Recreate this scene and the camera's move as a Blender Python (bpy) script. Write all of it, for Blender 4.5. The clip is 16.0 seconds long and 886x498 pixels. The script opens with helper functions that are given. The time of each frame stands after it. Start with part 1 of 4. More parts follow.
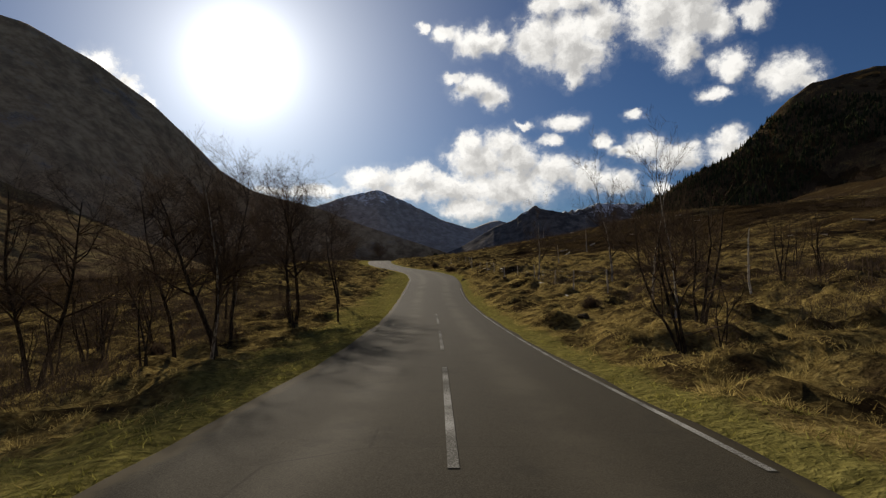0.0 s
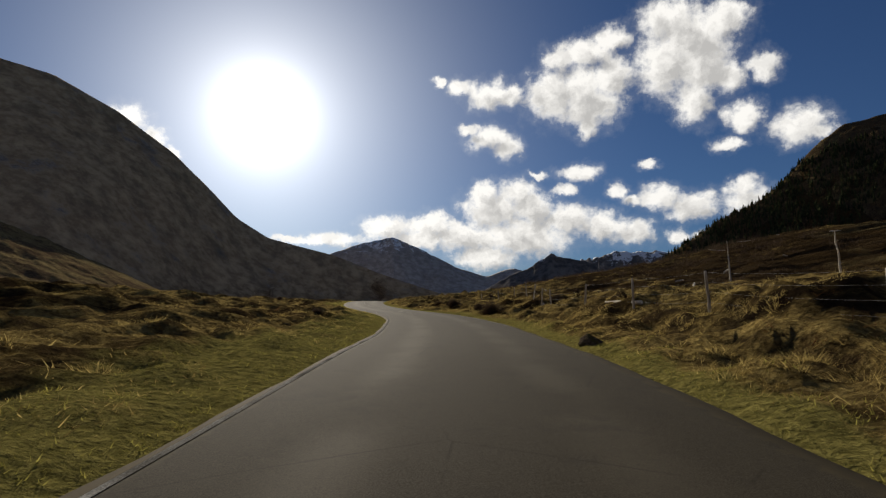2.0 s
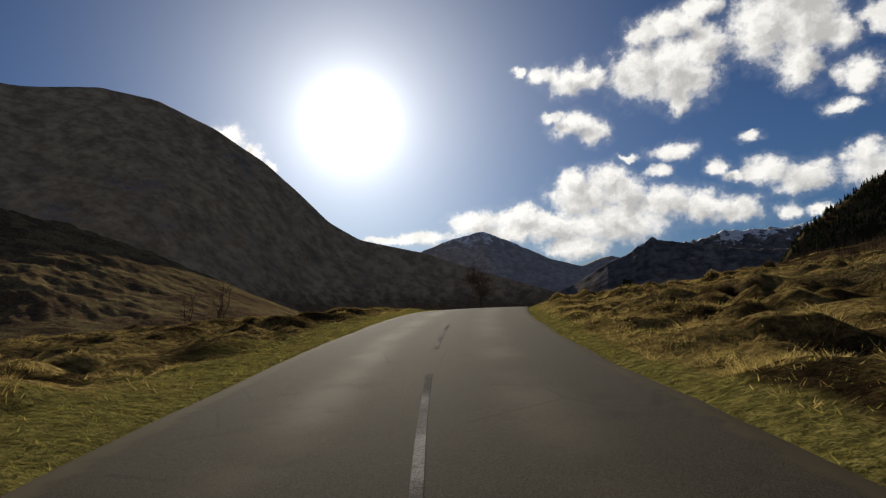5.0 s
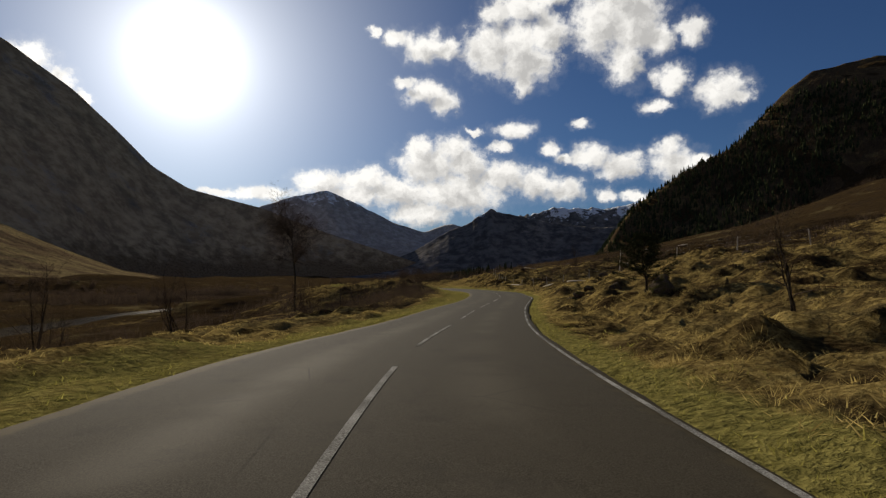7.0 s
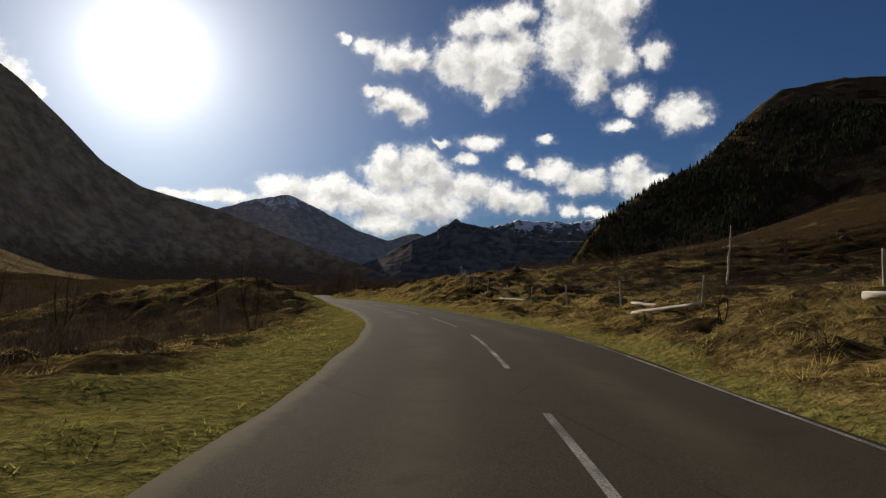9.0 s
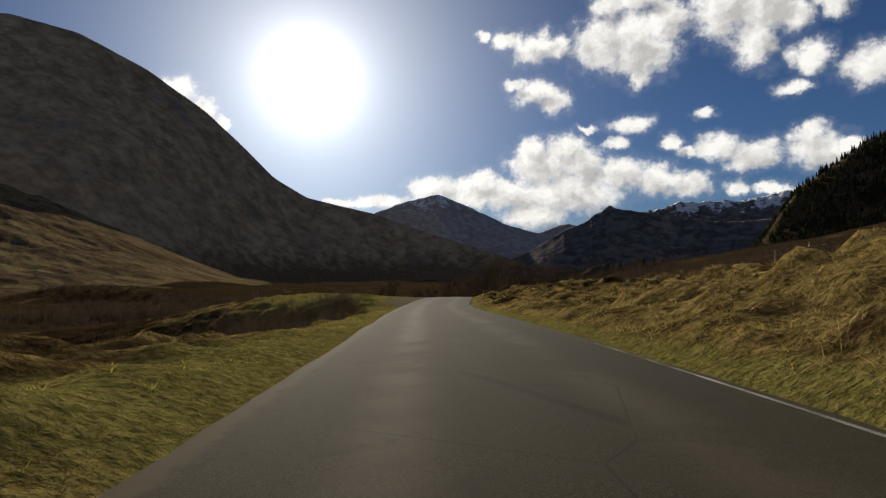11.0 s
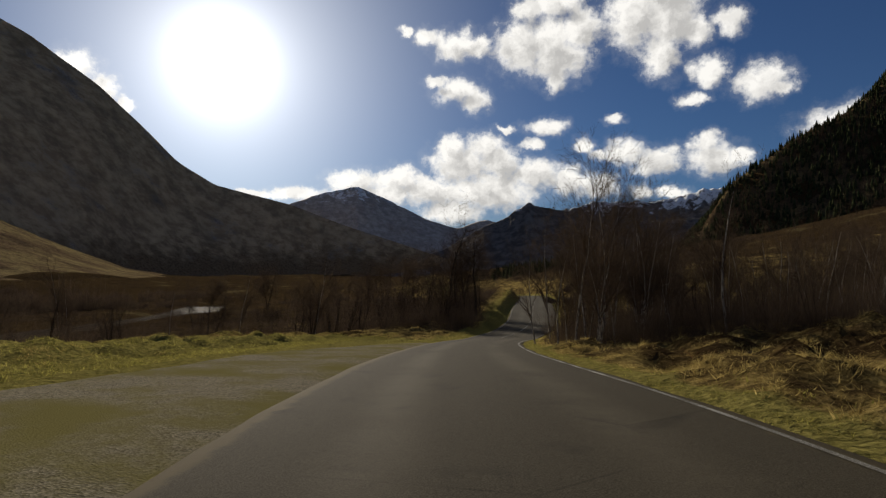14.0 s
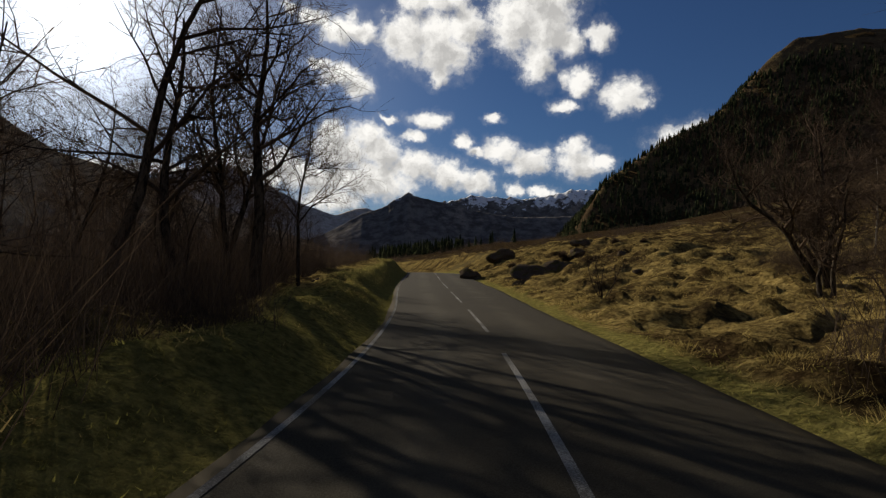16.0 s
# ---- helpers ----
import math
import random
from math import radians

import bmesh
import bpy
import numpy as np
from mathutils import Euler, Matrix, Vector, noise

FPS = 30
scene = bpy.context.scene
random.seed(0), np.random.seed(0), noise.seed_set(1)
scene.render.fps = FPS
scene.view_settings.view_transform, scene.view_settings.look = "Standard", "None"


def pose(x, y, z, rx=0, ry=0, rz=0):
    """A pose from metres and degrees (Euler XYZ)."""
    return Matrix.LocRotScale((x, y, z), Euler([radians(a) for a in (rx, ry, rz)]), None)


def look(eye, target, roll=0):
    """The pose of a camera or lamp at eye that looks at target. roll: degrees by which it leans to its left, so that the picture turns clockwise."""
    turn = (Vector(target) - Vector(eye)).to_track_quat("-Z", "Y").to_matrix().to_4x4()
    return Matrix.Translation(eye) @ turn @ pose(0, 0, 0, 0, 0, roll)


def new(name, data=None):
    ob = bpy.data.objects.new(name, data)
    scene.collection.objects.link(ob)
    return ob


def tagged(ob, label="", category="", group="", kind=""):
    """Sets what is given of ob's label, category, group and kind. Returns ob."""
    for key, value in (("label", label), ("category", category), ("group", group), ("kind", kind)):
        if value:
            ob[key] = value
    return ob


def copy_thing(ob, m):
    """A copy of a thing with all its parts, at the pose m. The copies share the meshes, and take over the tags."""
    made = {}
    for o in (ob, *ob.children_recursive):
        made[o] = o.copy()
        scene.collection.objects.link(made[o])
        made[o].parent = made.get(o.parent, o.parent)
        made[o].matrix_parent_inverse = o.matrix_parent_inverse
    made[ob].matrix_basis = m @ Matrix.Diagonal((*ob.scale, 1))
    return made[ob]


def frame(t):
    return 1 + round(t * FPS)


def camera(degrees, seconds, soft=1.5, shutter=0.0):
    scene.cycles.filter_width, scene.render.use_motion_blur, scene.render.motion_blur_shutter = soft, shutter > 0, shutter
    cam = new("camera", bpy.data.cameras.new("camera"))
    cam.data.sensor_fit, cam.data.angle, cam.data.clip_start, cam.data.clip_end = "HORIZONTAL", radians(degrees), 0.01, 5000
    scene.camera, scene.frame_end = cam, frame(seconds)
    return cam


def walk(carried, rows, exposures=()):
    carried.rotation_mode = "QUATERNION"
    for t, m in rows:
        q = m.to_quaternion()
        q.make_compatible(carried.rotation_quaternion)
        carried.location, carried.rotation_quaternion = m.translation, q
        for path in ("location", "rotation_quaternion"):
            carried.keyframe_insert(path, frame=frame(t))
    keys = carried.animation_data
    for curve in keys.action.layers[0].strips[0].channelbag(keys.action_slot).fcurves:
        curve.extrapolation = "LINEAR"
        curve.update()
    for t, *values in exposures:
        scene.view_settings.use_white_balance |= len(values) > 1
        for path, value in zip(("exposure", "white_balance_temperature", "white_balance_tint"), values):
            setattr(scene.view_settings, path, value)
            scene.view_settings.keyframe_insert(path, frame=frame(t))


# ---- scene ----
# ------------------------------------------------------------------ camera
FOV = 76.19
cam = camera(FOV, 16.0, soft=1.3)
# seconds, x, y, z, pitch above level, roll, heading
ROWS = [
    (0, 0.00, 0.00, 1.79, 2.26, -0.27, 0.00),
    (0.5, -0.13, 12.52, 1.20, 1.14, 0.38, 0.35),
    (1, -0.38, 24.87, 0.90, 4.61, 1.98, 1.06),
    (1.5, -0.71, 37.07, 0.99, 4.63, 3.09, 1.16),
    (2, -1.07, 49.10, 1.35, 7.16, 0.09, 1.51),
    (2.5, -1.57, 60.98, 1.85, 5.84, -1.83, 2.68),
    (3, -2.52, 72.68, 2.17, 5.86, -3.09, 5.98),
    (3.5, -4.26, 84.16, 2.65, 6.79, -3.00, 10.36),
    (3.7, -5.18, 88.68, 2.86, 6.35, -3.52, 11.89),
    (4.2, -7.86, 99.91, 3.36, 6.53, -3.12, 13.49),
    (4.75, -10.82, 112.31, 3.98, 6.73, -2.69, 12.06),
    (5.3, -13.26, 124.96, 4.65, 6.92, -2.25, 8.74),
    (5.8, -14.79, 136.68, 5.31, 7.11, -1.86, 5.31),
    (6, -15.21, 141.42, 5.56, 6.60, -0.70, 3.96),
    (6.5, -15.68, 153.36, 5.92, 4.56, 1.24, -0.53),
    (7, -15.17, 165.37, 5.82, 2.71, -0.06, -5.08),
    (7.5, -13.79, 177.40, 5.56, 3.20, 0.15, -8.79),
    (8, -11.63, 189.39, 5.40, 3.57, 1.79, -12.17),
    (8.5, -9.10, 201.37, 5.28, 3.54, 1.98, -12.02),
    (9, -6.94, 213.48, 5.18, 3.78, 1.51, -8.75),
    (9.5, -5.63, 225.77, 5.16, 3.98, 0.83, -4.13),
    (10, -5.42, 238.15, 5.05, 3.17, -1.23, 1.17),
    (10.2, -5.62, 243.10, 5.00, 3.61, -1.13, 2.53),
    (10.9, -7.09, 260.33, 4.86, 3.20, -0.94, 6.06),
    (11.6, -9.33, 277.35, 4.60, 2.79, -0.74, 7.80),
    (12.3, -11.83, 294.13, 4.22, 2.38, -0.55, 7.97),
    (12.5, -12.52, 298.89, 4.10, 2.49, -0.68, 7.75),
    (13, -14.03, 310.70, 3.88, 3.38, 1.09, 5.65),
    (13.5, -14.94, 322.40, 3.92, 4.61, 1.14, 2.19),
    (14, -15.07, 333.95, 3.88, 2.56, -0.30, -1.79),
    (14.5, -14.45, 345.32, 3.26, -0.66, 0.81, -5.24),
    (15, -13.21, 356.47, 2.26, -1.20, 0.38, -8.39),
    (15.5, -11.31, 367.34, 1.21, -1.27, 0.19, -12.22),
    (16, -8.89, 377.94, 0.44, 1.68, 1.62, -14.19),
]
EXPOSURE = [(0.0, 0.0, 6950, 10), (16.0, 0.0, 6950, 10)]
walk(cam, [(t, pose(x, y, z, 90 + p, 0, h) @ pose(0, 0, 0, 0, 0, r)) for t, x, y, z, p, r, h in ROWS], EXPOSURE)

# ------------------------------------------------------------------ world, sun
SUN_AZ, SUN_EL = 19.7, 19.6          # degrees, azimuth counted leftwards from +y


def direction(az, el):
    a, e = radians(az), radians(el)
    return Vector((-math.sin(a) * math.cos(e), math.cos(a) * math.cos(e), math.sin(e)))


class Nodes:
    """Small helper to write node trees."""

    def __init__(self, tree):
        self.tree = tree
        tree.nodes.clear()

    def add(self, kind, **kw):
        n = self.tree.nodes.new(kind)
        for key, value in kw.items():
            if key.startswith("i_"):
                n.inputs[key[2:].replace("_", " ")].default_value = value
            elif key == "attribute_name":
                n.attribute_name = value
            elif key == "feature":
                n.feature = value
        return n

    def link(self, a, b):
        self.tree.links.new(a, b)

    def put(self, socket, value):
        if isinstance(value, (int, float, tuple)):
            socket.default_value = value
        else:
            self.link(value, socket)

    def math(self, op, a, b=0.0, c=None, clamp=False):
        n = self.tree.nodes.new("ShaderNodeMath")
        n.operation, n.use_clamp = op, clamp
        self.put(n.inputs[0], a)
        self.put(n.inputs[1], b)
        if c is not None:
            self.put(n.inputs[2], c)
        return n.outputs[0]

    def vmath(self, op, a, b=None, c=None):
        n = self.tree.nodes.new("ShaderNodeVectorMath")
        n.operation = op
        self.put(n.inputs[0], a)
        if b is not None:
            self.put(n.inputs[1], b)
        if c is not None:
            self.put(n.inputs[2], c)
        return n.outputs["Value"] if op in ("DOT_PRODUCT", "LENGTH") else n.outputs[0]

    def ramp(self, value, lo, hi, a=0.0, b=1.0, smooth=True):
        n = self.tree.nodes.new("ShaderNodeMapRange")
        n.interpolation_type = "SMOOTHSTEP" if smooth else "LINEAR"
        self.put(n.inputs[0], value)
        for i, v in enumerate((lo, hi, a, b)):
            self.put(n.inputs[i + 1], v)
        return n.outputs[0]

    def mix(self, f, a, b):
        n = self.tree.nodes.new("ShaderNodeMix")
        n.data_type = "RGBA"
        self.put(n.inputs[0], f)
        self.put(n.inputs[6], a)
        self.put(n.inputs[7], b)
        return n.outputs[2]

    def noise(self, vec, scale, detail=4.0, rough=0.55, distortion=0.0):
        n = self.tree.nodes.new("ShaderNodeTexNoise")
        n.inputs["Scale"].default_value = scale
        n.inputs["Detail"].default_value = detail
        n.inputs["Roughness"].default_value = rough
        n.inputs["Distortion"].default_value = distortion
        if vec is not None:
            self.link(vec, n.inputs["Vector"])
        return n.outputs[0]


# cumulus puffs: azimuth, elevation, half width, half height (degrees)
CLOUDS = [
    # long arm of the high cloud
    [(1.8, 23.6, 0.89, 0.51), (-0.4, 23.1, 1.58, 1.02), (-3.3, 22.4, 2.62, 1.6), (-5.5, 22.2, 1.6, 1.26)],
    # middle of the high cloud
    [(-9.7, 22.0, 3.15, 2.58), (-13.5, 20.8, 3.53, 2.63), (-16.0, 23.0, 2.38, 2.39), (-12.9, 22.5, 2.85, 2.29), (-13.3, 18.6, 1.37, 1.14), (-13.2, 25.6, 3.99, 1.49), (-10.6, 25.0, 1.95, 1.15), (-15.9, 26.4, 2.49, 1.25)],
    # head of the high cloud
    [(-21.0, 23.5, 3.44, 3.08), (-24.1, 23.3, 3.05, 3.43), (-23.2, 25.5, 4.65, 2.5), (-23.4, 20.1, 2.08, 2.44), (-26.4, 21.8, 1.5, 1.86), (-21.3, 27.4, 3.32, 1.9), (-26.2, 26.4, 2.68, 1.64)],
    # small clouds below it
    [(-1.1, 19.0, 1.36, 0.62), (-3.4, 18.1, 2.62, 1.26), (-5.2, 17.4, 1.71, 1.37), (-27.4, 18.1, 1.8, 1.36), (-31.5, 16.6, 2.55, 1.7), (-33.1, 15.8, 1.3, 0.63), (-25.9, 15.9, 1.61, 0.77), (-29.3, 22.0, 1.56, 1.4)],
    # scraps over the glen
    [(-18.8, 14.7, 1.12, 0.51), (-12.3, 14.4, 2.29, 0.97), (-8.3, 14.4, 1.15, 0.46), (-10.9, 12.8, 1.37, 0.63), (-21.2, 7.8, 1.22, 0.9), (-23.9, 7.6, 1.63, 0.61)],
    # bank on the side of the woods
    [(-15.8, 12.5, 0.91, 0.91), (-17.3, 11.7, 1.35, 0.68), (-19.7, 11.7, 2.34, 1.24), (-22.8, 10.6, 2.85, 1.39), (-27.0, 11.8, 1.7, 1.2), (-27.8, 10.3, 2.74, 1.63), (-29.8, 10.5, 1.24, 0.75)],
    # bank over the peaks
    [(7.2, 9.2, 3.03, 1.43), (2.8, 9.6, 3.45, 1.35), (-2.6, 12.8, 1.7, 1.25), (-6.0, 12.6, 2.4, 1.6), (-3.5, 11.1, 3.53, 2.28), (-7.5, 11.0, 2.86, 2.18), (-11.0, 10.0, 3.55, 1.72), (-14.4, 9.1, 3.07, 1.6), (-17.5, 8.5, 2.14, 1.47), (-0.5, 8.4, 5.36, 1.7), (-6.5, 8.3, 5.44, 2.29), (-2.8, 6.4, 3.75, 1.6), (3.9, 8.2, 3.98, 1.23), (12.6, 7.9, 3.61, 0.8), (16.7, 7.7, 2.95, 0.52)],
    # puff over the great mountain
    [(31.6, 17.6, 1.9, 1.3), (29.6, 16.2, 1.5, 1.2), (28.0, 14.9, 0.9, 0.9)],
    # banks out of sight
    [(-38.0, 12.0, 4.0, 2.0), (60.0, 30.0, 9.0, 4.0), (-70.0, 28.0, 10.0, 5.0), (120.0, 35.0, 14.0, 7.0), (-130.0, 30.0, 16.0, 8.0), (170.0, 40.0, 14.0, 7.0)],
]


def build_world():
    world = bpy.data.worlds.new("sky")
    scene.world = world
    world.use_nodes = True
    n = Nodes(world.node_tree)
    sky = n.add("ShaderNodeTexSky")
    sky.sky_type, sky.sun_disc = "NISHITA", False
    sky.sun_elevation, sky.sun_rotation = radians(SUN_EL), radians(-SUN_AZ)
    sky.altitude, sky.air_density, sky.dust_density, sky.ozone_density = 50.0, 1.0, 0.25, 3.0
    coord = n.add("ShaderNodeTexCoord").outputs["Generated"]
    unit = n.vmath("NORMALIZE", coord)
    sep = n.add("ShaderNodeSeparateXYZ")
    n.link(unit, sep.inputs[0])
    az = n.math("MULTIPLY", n.math("ARCTAN2", n.math("MULTIPLY", sep.outputs[0], -1.0), sep.outputs[1]), 57.29578)
    el = n.math("MULTIPLY", n.math("ARCSINE", sep.outputs[2]), 57.29578)
    comb = n.add("ShaderNodeCombineXYZ")
    n.link(az, comb.inputs[0])
    n.link(el, comb.inputs[1])
    # lumpy edges: the place is pushed about before the puffs are laid down
    warp = n.tree.nodes.new("ShaderNodeTexNoise")
    warp.inputs["Scale"].default_value, warp.inputs["Detail"].default_value = 0.5, 7.0
    warp.inputs["Roughness"].default_value = 0.62
    n.link(comb.outputs[0], warp.inputs["Vector"])
    shift = n.vmath("MULTIPLY_ADD", warp.outputs[1], (2.6, 2.0, 0.0), (-1.3, -1.0, 0.0))
    place = n.vmath("ADD", comb.outputs[0], shift)
    low = n.vmath("ADD", place, (0.9, 1.0, 0.0))

    def cover(p):
        total = None
        for a, e, w, h in (puff for bank in CLOUDS for puff in bank):
            q = n.vmath("MULTIPLY_ADD", p, (1 / w, 1 / h, 0.0), (-a / w, -e / h, 0.0))
            puff = n.math("SUBTRACT", 1.0, n.vmath("LENGTH", q))
            total = puff if total is None else n.math("SMOOTH_MAX", total, puff, 0.25)
        return total

    fine = n.noise(comb.outputs[0], 0.8, 9.0, 0.66)
    thick = cover(place)
    body = n.math("ADD", thick, n.math("MULTIPLY_ADD", fine, 1.25, -0.62))
    mask = n.math("MAXIMUM", n.ramp(body, -0.12, 0.55), n.math("MULTIPLY", n.ramp(body, -0.45, 0.2), 0.09))
    above = n.math("ADD", cover(low), n.math("MULTIPLY_ADD", fine, 1.1, -0.55))
    shade = n.math("ADD", n.math("MULTIPLY", n.ramp(above, 0.0, 0.95), 0.8), n.math("MULTIPLY_ADD", n.ramp(n.noise(place, 0.42, 5.0, 0.6), 0.36, 0.64), -0.6, 0.34), clamp=True)
    cloud = n.mix(shade, (0.95, 0.965, 0.975, 1), (0.50, 0.51, 0.525, 1))
    s = direction(SUN_AZ, SUN_EL)
    near = n.math("MAXIMUM", n.vmath("DOT_PRODUCT", unit, tuple(s)), 0.0)
    sky_dim = n.vmath("MULTIPLY", sky.outputs[0], (SKY * 0.60, SKY * 0.89, SKY * 1.36))
    haze = n.math("ADD", n.math("MULTIPLY", n.math("POWER", near, 900.0), 1.2),
                  n.math("ADD", n.math("ADD", n.math("MULTIPLY", n.math("POWER", near, 300.0), 0.6), n.math("MULTIPLY", n.math("POWER", near, 70.0), 0.42)), n.math("MULTIPLY", n.math("POWER", near, 20.0), 0.33)))
    glow = n.vmath("SCALE", (0.96, 0.98, 0.99))
    glow_node = glow.node
    n.link(haze, glow_node.inputs["Scale"])
    open_sky = n.vmath("ADD", sky_dim, glow)
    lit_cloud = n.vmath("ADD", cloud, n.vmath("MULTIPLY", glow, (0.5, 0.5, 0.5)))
    out = n.mix(mask, open_sky, lit_cloud)
    back = n.add("ShaderNodeBackground")
    n.link(out, back.inputs[0])
    back.inputs[1].default_value = 1.0
    n.link(back.outputs[0], n.add("ShaderNodeOutputWorld").inputs[0])


SKY = 0.0315
build_world()
lamp = bpy.data.lights.new("sun", "SUN")
lamp.energy, lamp.angle, lamp.color = 5.0, radians(0.55), (1.0, 0.93, 0.82)
sun = new("sun", lamp)
sun.matrix_world = look((0, 0, 50), Vector((0, 0, 50)) - direction(SUN_AZ, SUN_EL))


# ------------------------------------------------------------------ materials
def material(name, build, rough=0.85, bump=0.0, gloss=0.0, thin=0.0):
    """A principled material; build(n) returns colour, and optionally a height for the bump and a roughness."""
    m = bpy.data.materials.new(name)
    m.use_nodes = True
    n = Nodes(m.node_tree)
    got = build(n)
    got = got if isinstance(got, tuple) and not isinstance(got[0], float) else (got,)
    b = n.add("ShaderNodeBsdfPrincipled")
    b.inputs["Roughness"].default_value = rough
    b.inputs["Specular IOR Level"].default_value = gloss
    n.put(b.inputs["Base Color"], got[0])
    if len(got) > 1 and got[1] is not None and bump:
        k = n.add("ShaderNodeBump")
        k.inputs["Strength"].default_value, k.inputs["Distance"].default_value = 1.0, bump
        n.link(got[1], k.inputs["Height"])
        n.link(k.outputs[0], b.inputs["Normal"])
    if len(got) > 2:
        n.link(got[2], b.inputs["Roughness"])
    surface = b.outputs[0]
    if thin:
        # light from behind shows through dry blades
        back = n.add("ShaderNodeBsdfTranslucent")
        n.put(back.inputs[0], got[0])
        blend = n.add("ShaderNodeMixShader", i_Fac=thin)
        n.link(surface, blend.inputs[1])
        n.link(back.outputs[0], blend.inputs[2])
        surface = blend.outputs[0]
    n.link(surface, n.add("ShaderNodeOutputMaterial").inputs[0])
    return m


def spot(n):
    return n.add("ShaderNodeNewGeometry").outputs["Position"]


def col(r, g, b):
    return (r, g, b, 1.0)


def ground_colours(n):
    p = spot(n)
    at = n.add("ShaderNodeAttribute", attribute_name="cover")
    sep = n.add("ShaderNodeSeparateColor")
    n.link(at.outputs[0], sep.inputs[0])
    big, mid, small, pits = n.noise(p, 0.09, 5), n.noise(p, 0.7, 5, 0.62), n.noise(p, 7.0, 6, 0.65), n.noise(p, 2.1, 4, 0.6)
    straw = n.mix(n.ramp(small, 0.3, 0.7), col(0.18, 0.122, 0.040), col(0.46, 0.345, 0.125))
    olive = n.mix(n.ramp(small, 0.3, 0.7), col(0.12, 0.106, 0.032), col(0.30, 0.258, 0.080))
    heath = n.mix(n.ramp(small, 0.3, 0.7), col(0.022, 0.014, 0.007), col(0.078, 0.051, 0.023))
    wide = n.noise(p, 0.035, 7, 0.68)
    ling = n.mix(n.ramp(n.noise(p, 0.25, 6, 0.7), 0.38, 0.62), col(0.016, 0.011, 0.007), col(0.060, 0.043, 0.024))
    pale = n.mix(n.ramp(mid, 0.35, 0.65), col(0.060, 0.048, 0.024), col(0.160, 0.125, 0.058))
    heath = n.mix(n.ramp(wide, 0.40, 0.56), n.mix(n.ramp(mid, 0.35, 0.6), heath, ling), n.mix(n.ramp(wide, 0.56, 0.68), heath, pale))
    a = n.mix(n.ramp(n.math("ADD", mid, n.math("MULTIPLY", big, 0.6)), 0.62, 0.98), straw, heath)
    g = n.math("ADD", sep.outputs[1], n.math("MULTIPLY_ADD", mid, 0.9, -0.45))
    a = n.mix(n.ramp(g, 0.3, 0.7), a, olive)
    h = n.math("ADD", sep.outputs[0], n.math("MULTIPLY_ADD", mid, 0.9, -0.45))
    a = n.mix(n.ramp(h, 0.3, 0.7), a, heath)
    wild = n.math("MULTIPLY", n.ramp(pits, 0.50, 0.60), n.ramp(sep.outputs[1], 0.75, 0.3))
    a = n.mix(n.math("MULTIPLY", wild, 0.62), a, heath)
    return a, n.math("ADD", small, n.math("ADD", n.math("MULTIPLY", mid, 1.5), n.math("MULTIPLY", pits, -1.0)))


def mountain_colours(n, snow=True, dark=False):
    p = spot(n)
    sep = n.add("ShaderNodeSeparateXYZ")
    n.link(p, sep.inputs[0])
    big, mid, small = n.noise(p, 0.004, 6, 0.6), n.noise(p, 0.02, 7, 0.65), n.noise(p, 0.12, 5, 0.65)
    if dark:
        heath = n.mix(n.ramp(mid, 0.35, 0.65), col(0.085, 0.078, 0.072), col(0.19, 0.175, 0.16))
    elif snow:
        # far peak's heath is paled: distance haze put into the colour
        heath = n.mix(n.ramp(mid, 0.35, 0.65), col(0.29, 0.268, 0.245), col(0.45, 0.42, 0.39))
    else:
        heath = n.mix(n.ramp(mid, 0.35, 0.65), col(0.31, 0.220, 0.130), col(0.50, 0.375, 0.225))
    rock = n.mix(n.ramp(small, 0.3, 0.7), col(0.17, 0.145, 0.12), col(0.32, 0.28, 0.24))
    a = n.mix(n.ramp(n.math("ADD", big, n.math("MULTIPLY", mid, 0.5)), 0.80, 0.98), heath, rock)
    if not snow:
        # gullies drawn in the colour: darker rock streaks running down the face
        run = n.noise(n.vmath("MULTIPLY", p, (1.0, 1.0, 0.22)), 0.011, 6, 0.62)
        a = n.mix(n.math("MULTIPLY", n.ramp(run, 0.42, 0.70), 0.55), a, col(0.115, 0.088, 0.060))
        low = n.math("ADD", sep.outputs[2], n.math("MULTIPLY_ADD", mid, 260.0, -130.0))
        brown = n.mix(n.ramp(small, 0.3, 0.7), col(0.10, 0.068, 0.040), col(0.23, 0.160, 0.092))
        a = n.mix(n.ramp(low, 190.0, 40.0), a, brown)
    line = n.math("ADD", sep.outputs[2], n.math("MULTIPLY_ADD", n.noise(n.vmath("MULTIPLY", p, (1.0, 1.0, 0.35)), 0.016, 8, 0.75), 760.0, -380.0))
    if snow:
        a = n.mix(n.ramp(line, 585.0 if not dark else 455.0, 640.0 if not dark else 495.0), a, col(0.75, 0.77, 0.80))
    return a, n.math("ADD", n.math("MULTIPLY", n.noise(p, 0.10, 1.5, 0.5), 0.8), n.math("MULTIPLY", n.noise(p, 0.018, 3, 0.5), 6.0))


def heath_hill_colours(n):
    p = spot(n)
    big, mid, small = n.noise(p, 0.012, 6, 0.6), n.noise(p, 0.07, 6, 0.65), n.noise(p, 0.6, 5, 0.65)
    heath = n.mix(n.ramp(small, 0.3, 0.7), col(0.050, 0.035, 0.020), col(0.130, 0.090, 0.050))
    straw = n.mix(n.ramp(small, 0.3, 0.7), col(0.085, 0.063, 0.030), col(0.20, 0.150, 0.070))
    a = n.mix(n.ramp(n.math("ADD", mid, n.math("MULTIPLY", big, 0.7)), 0.84, 1.0), heath, straw)
    return a, n.math("ADD", small, n.math("MULTIPLY", mid, 4.0))


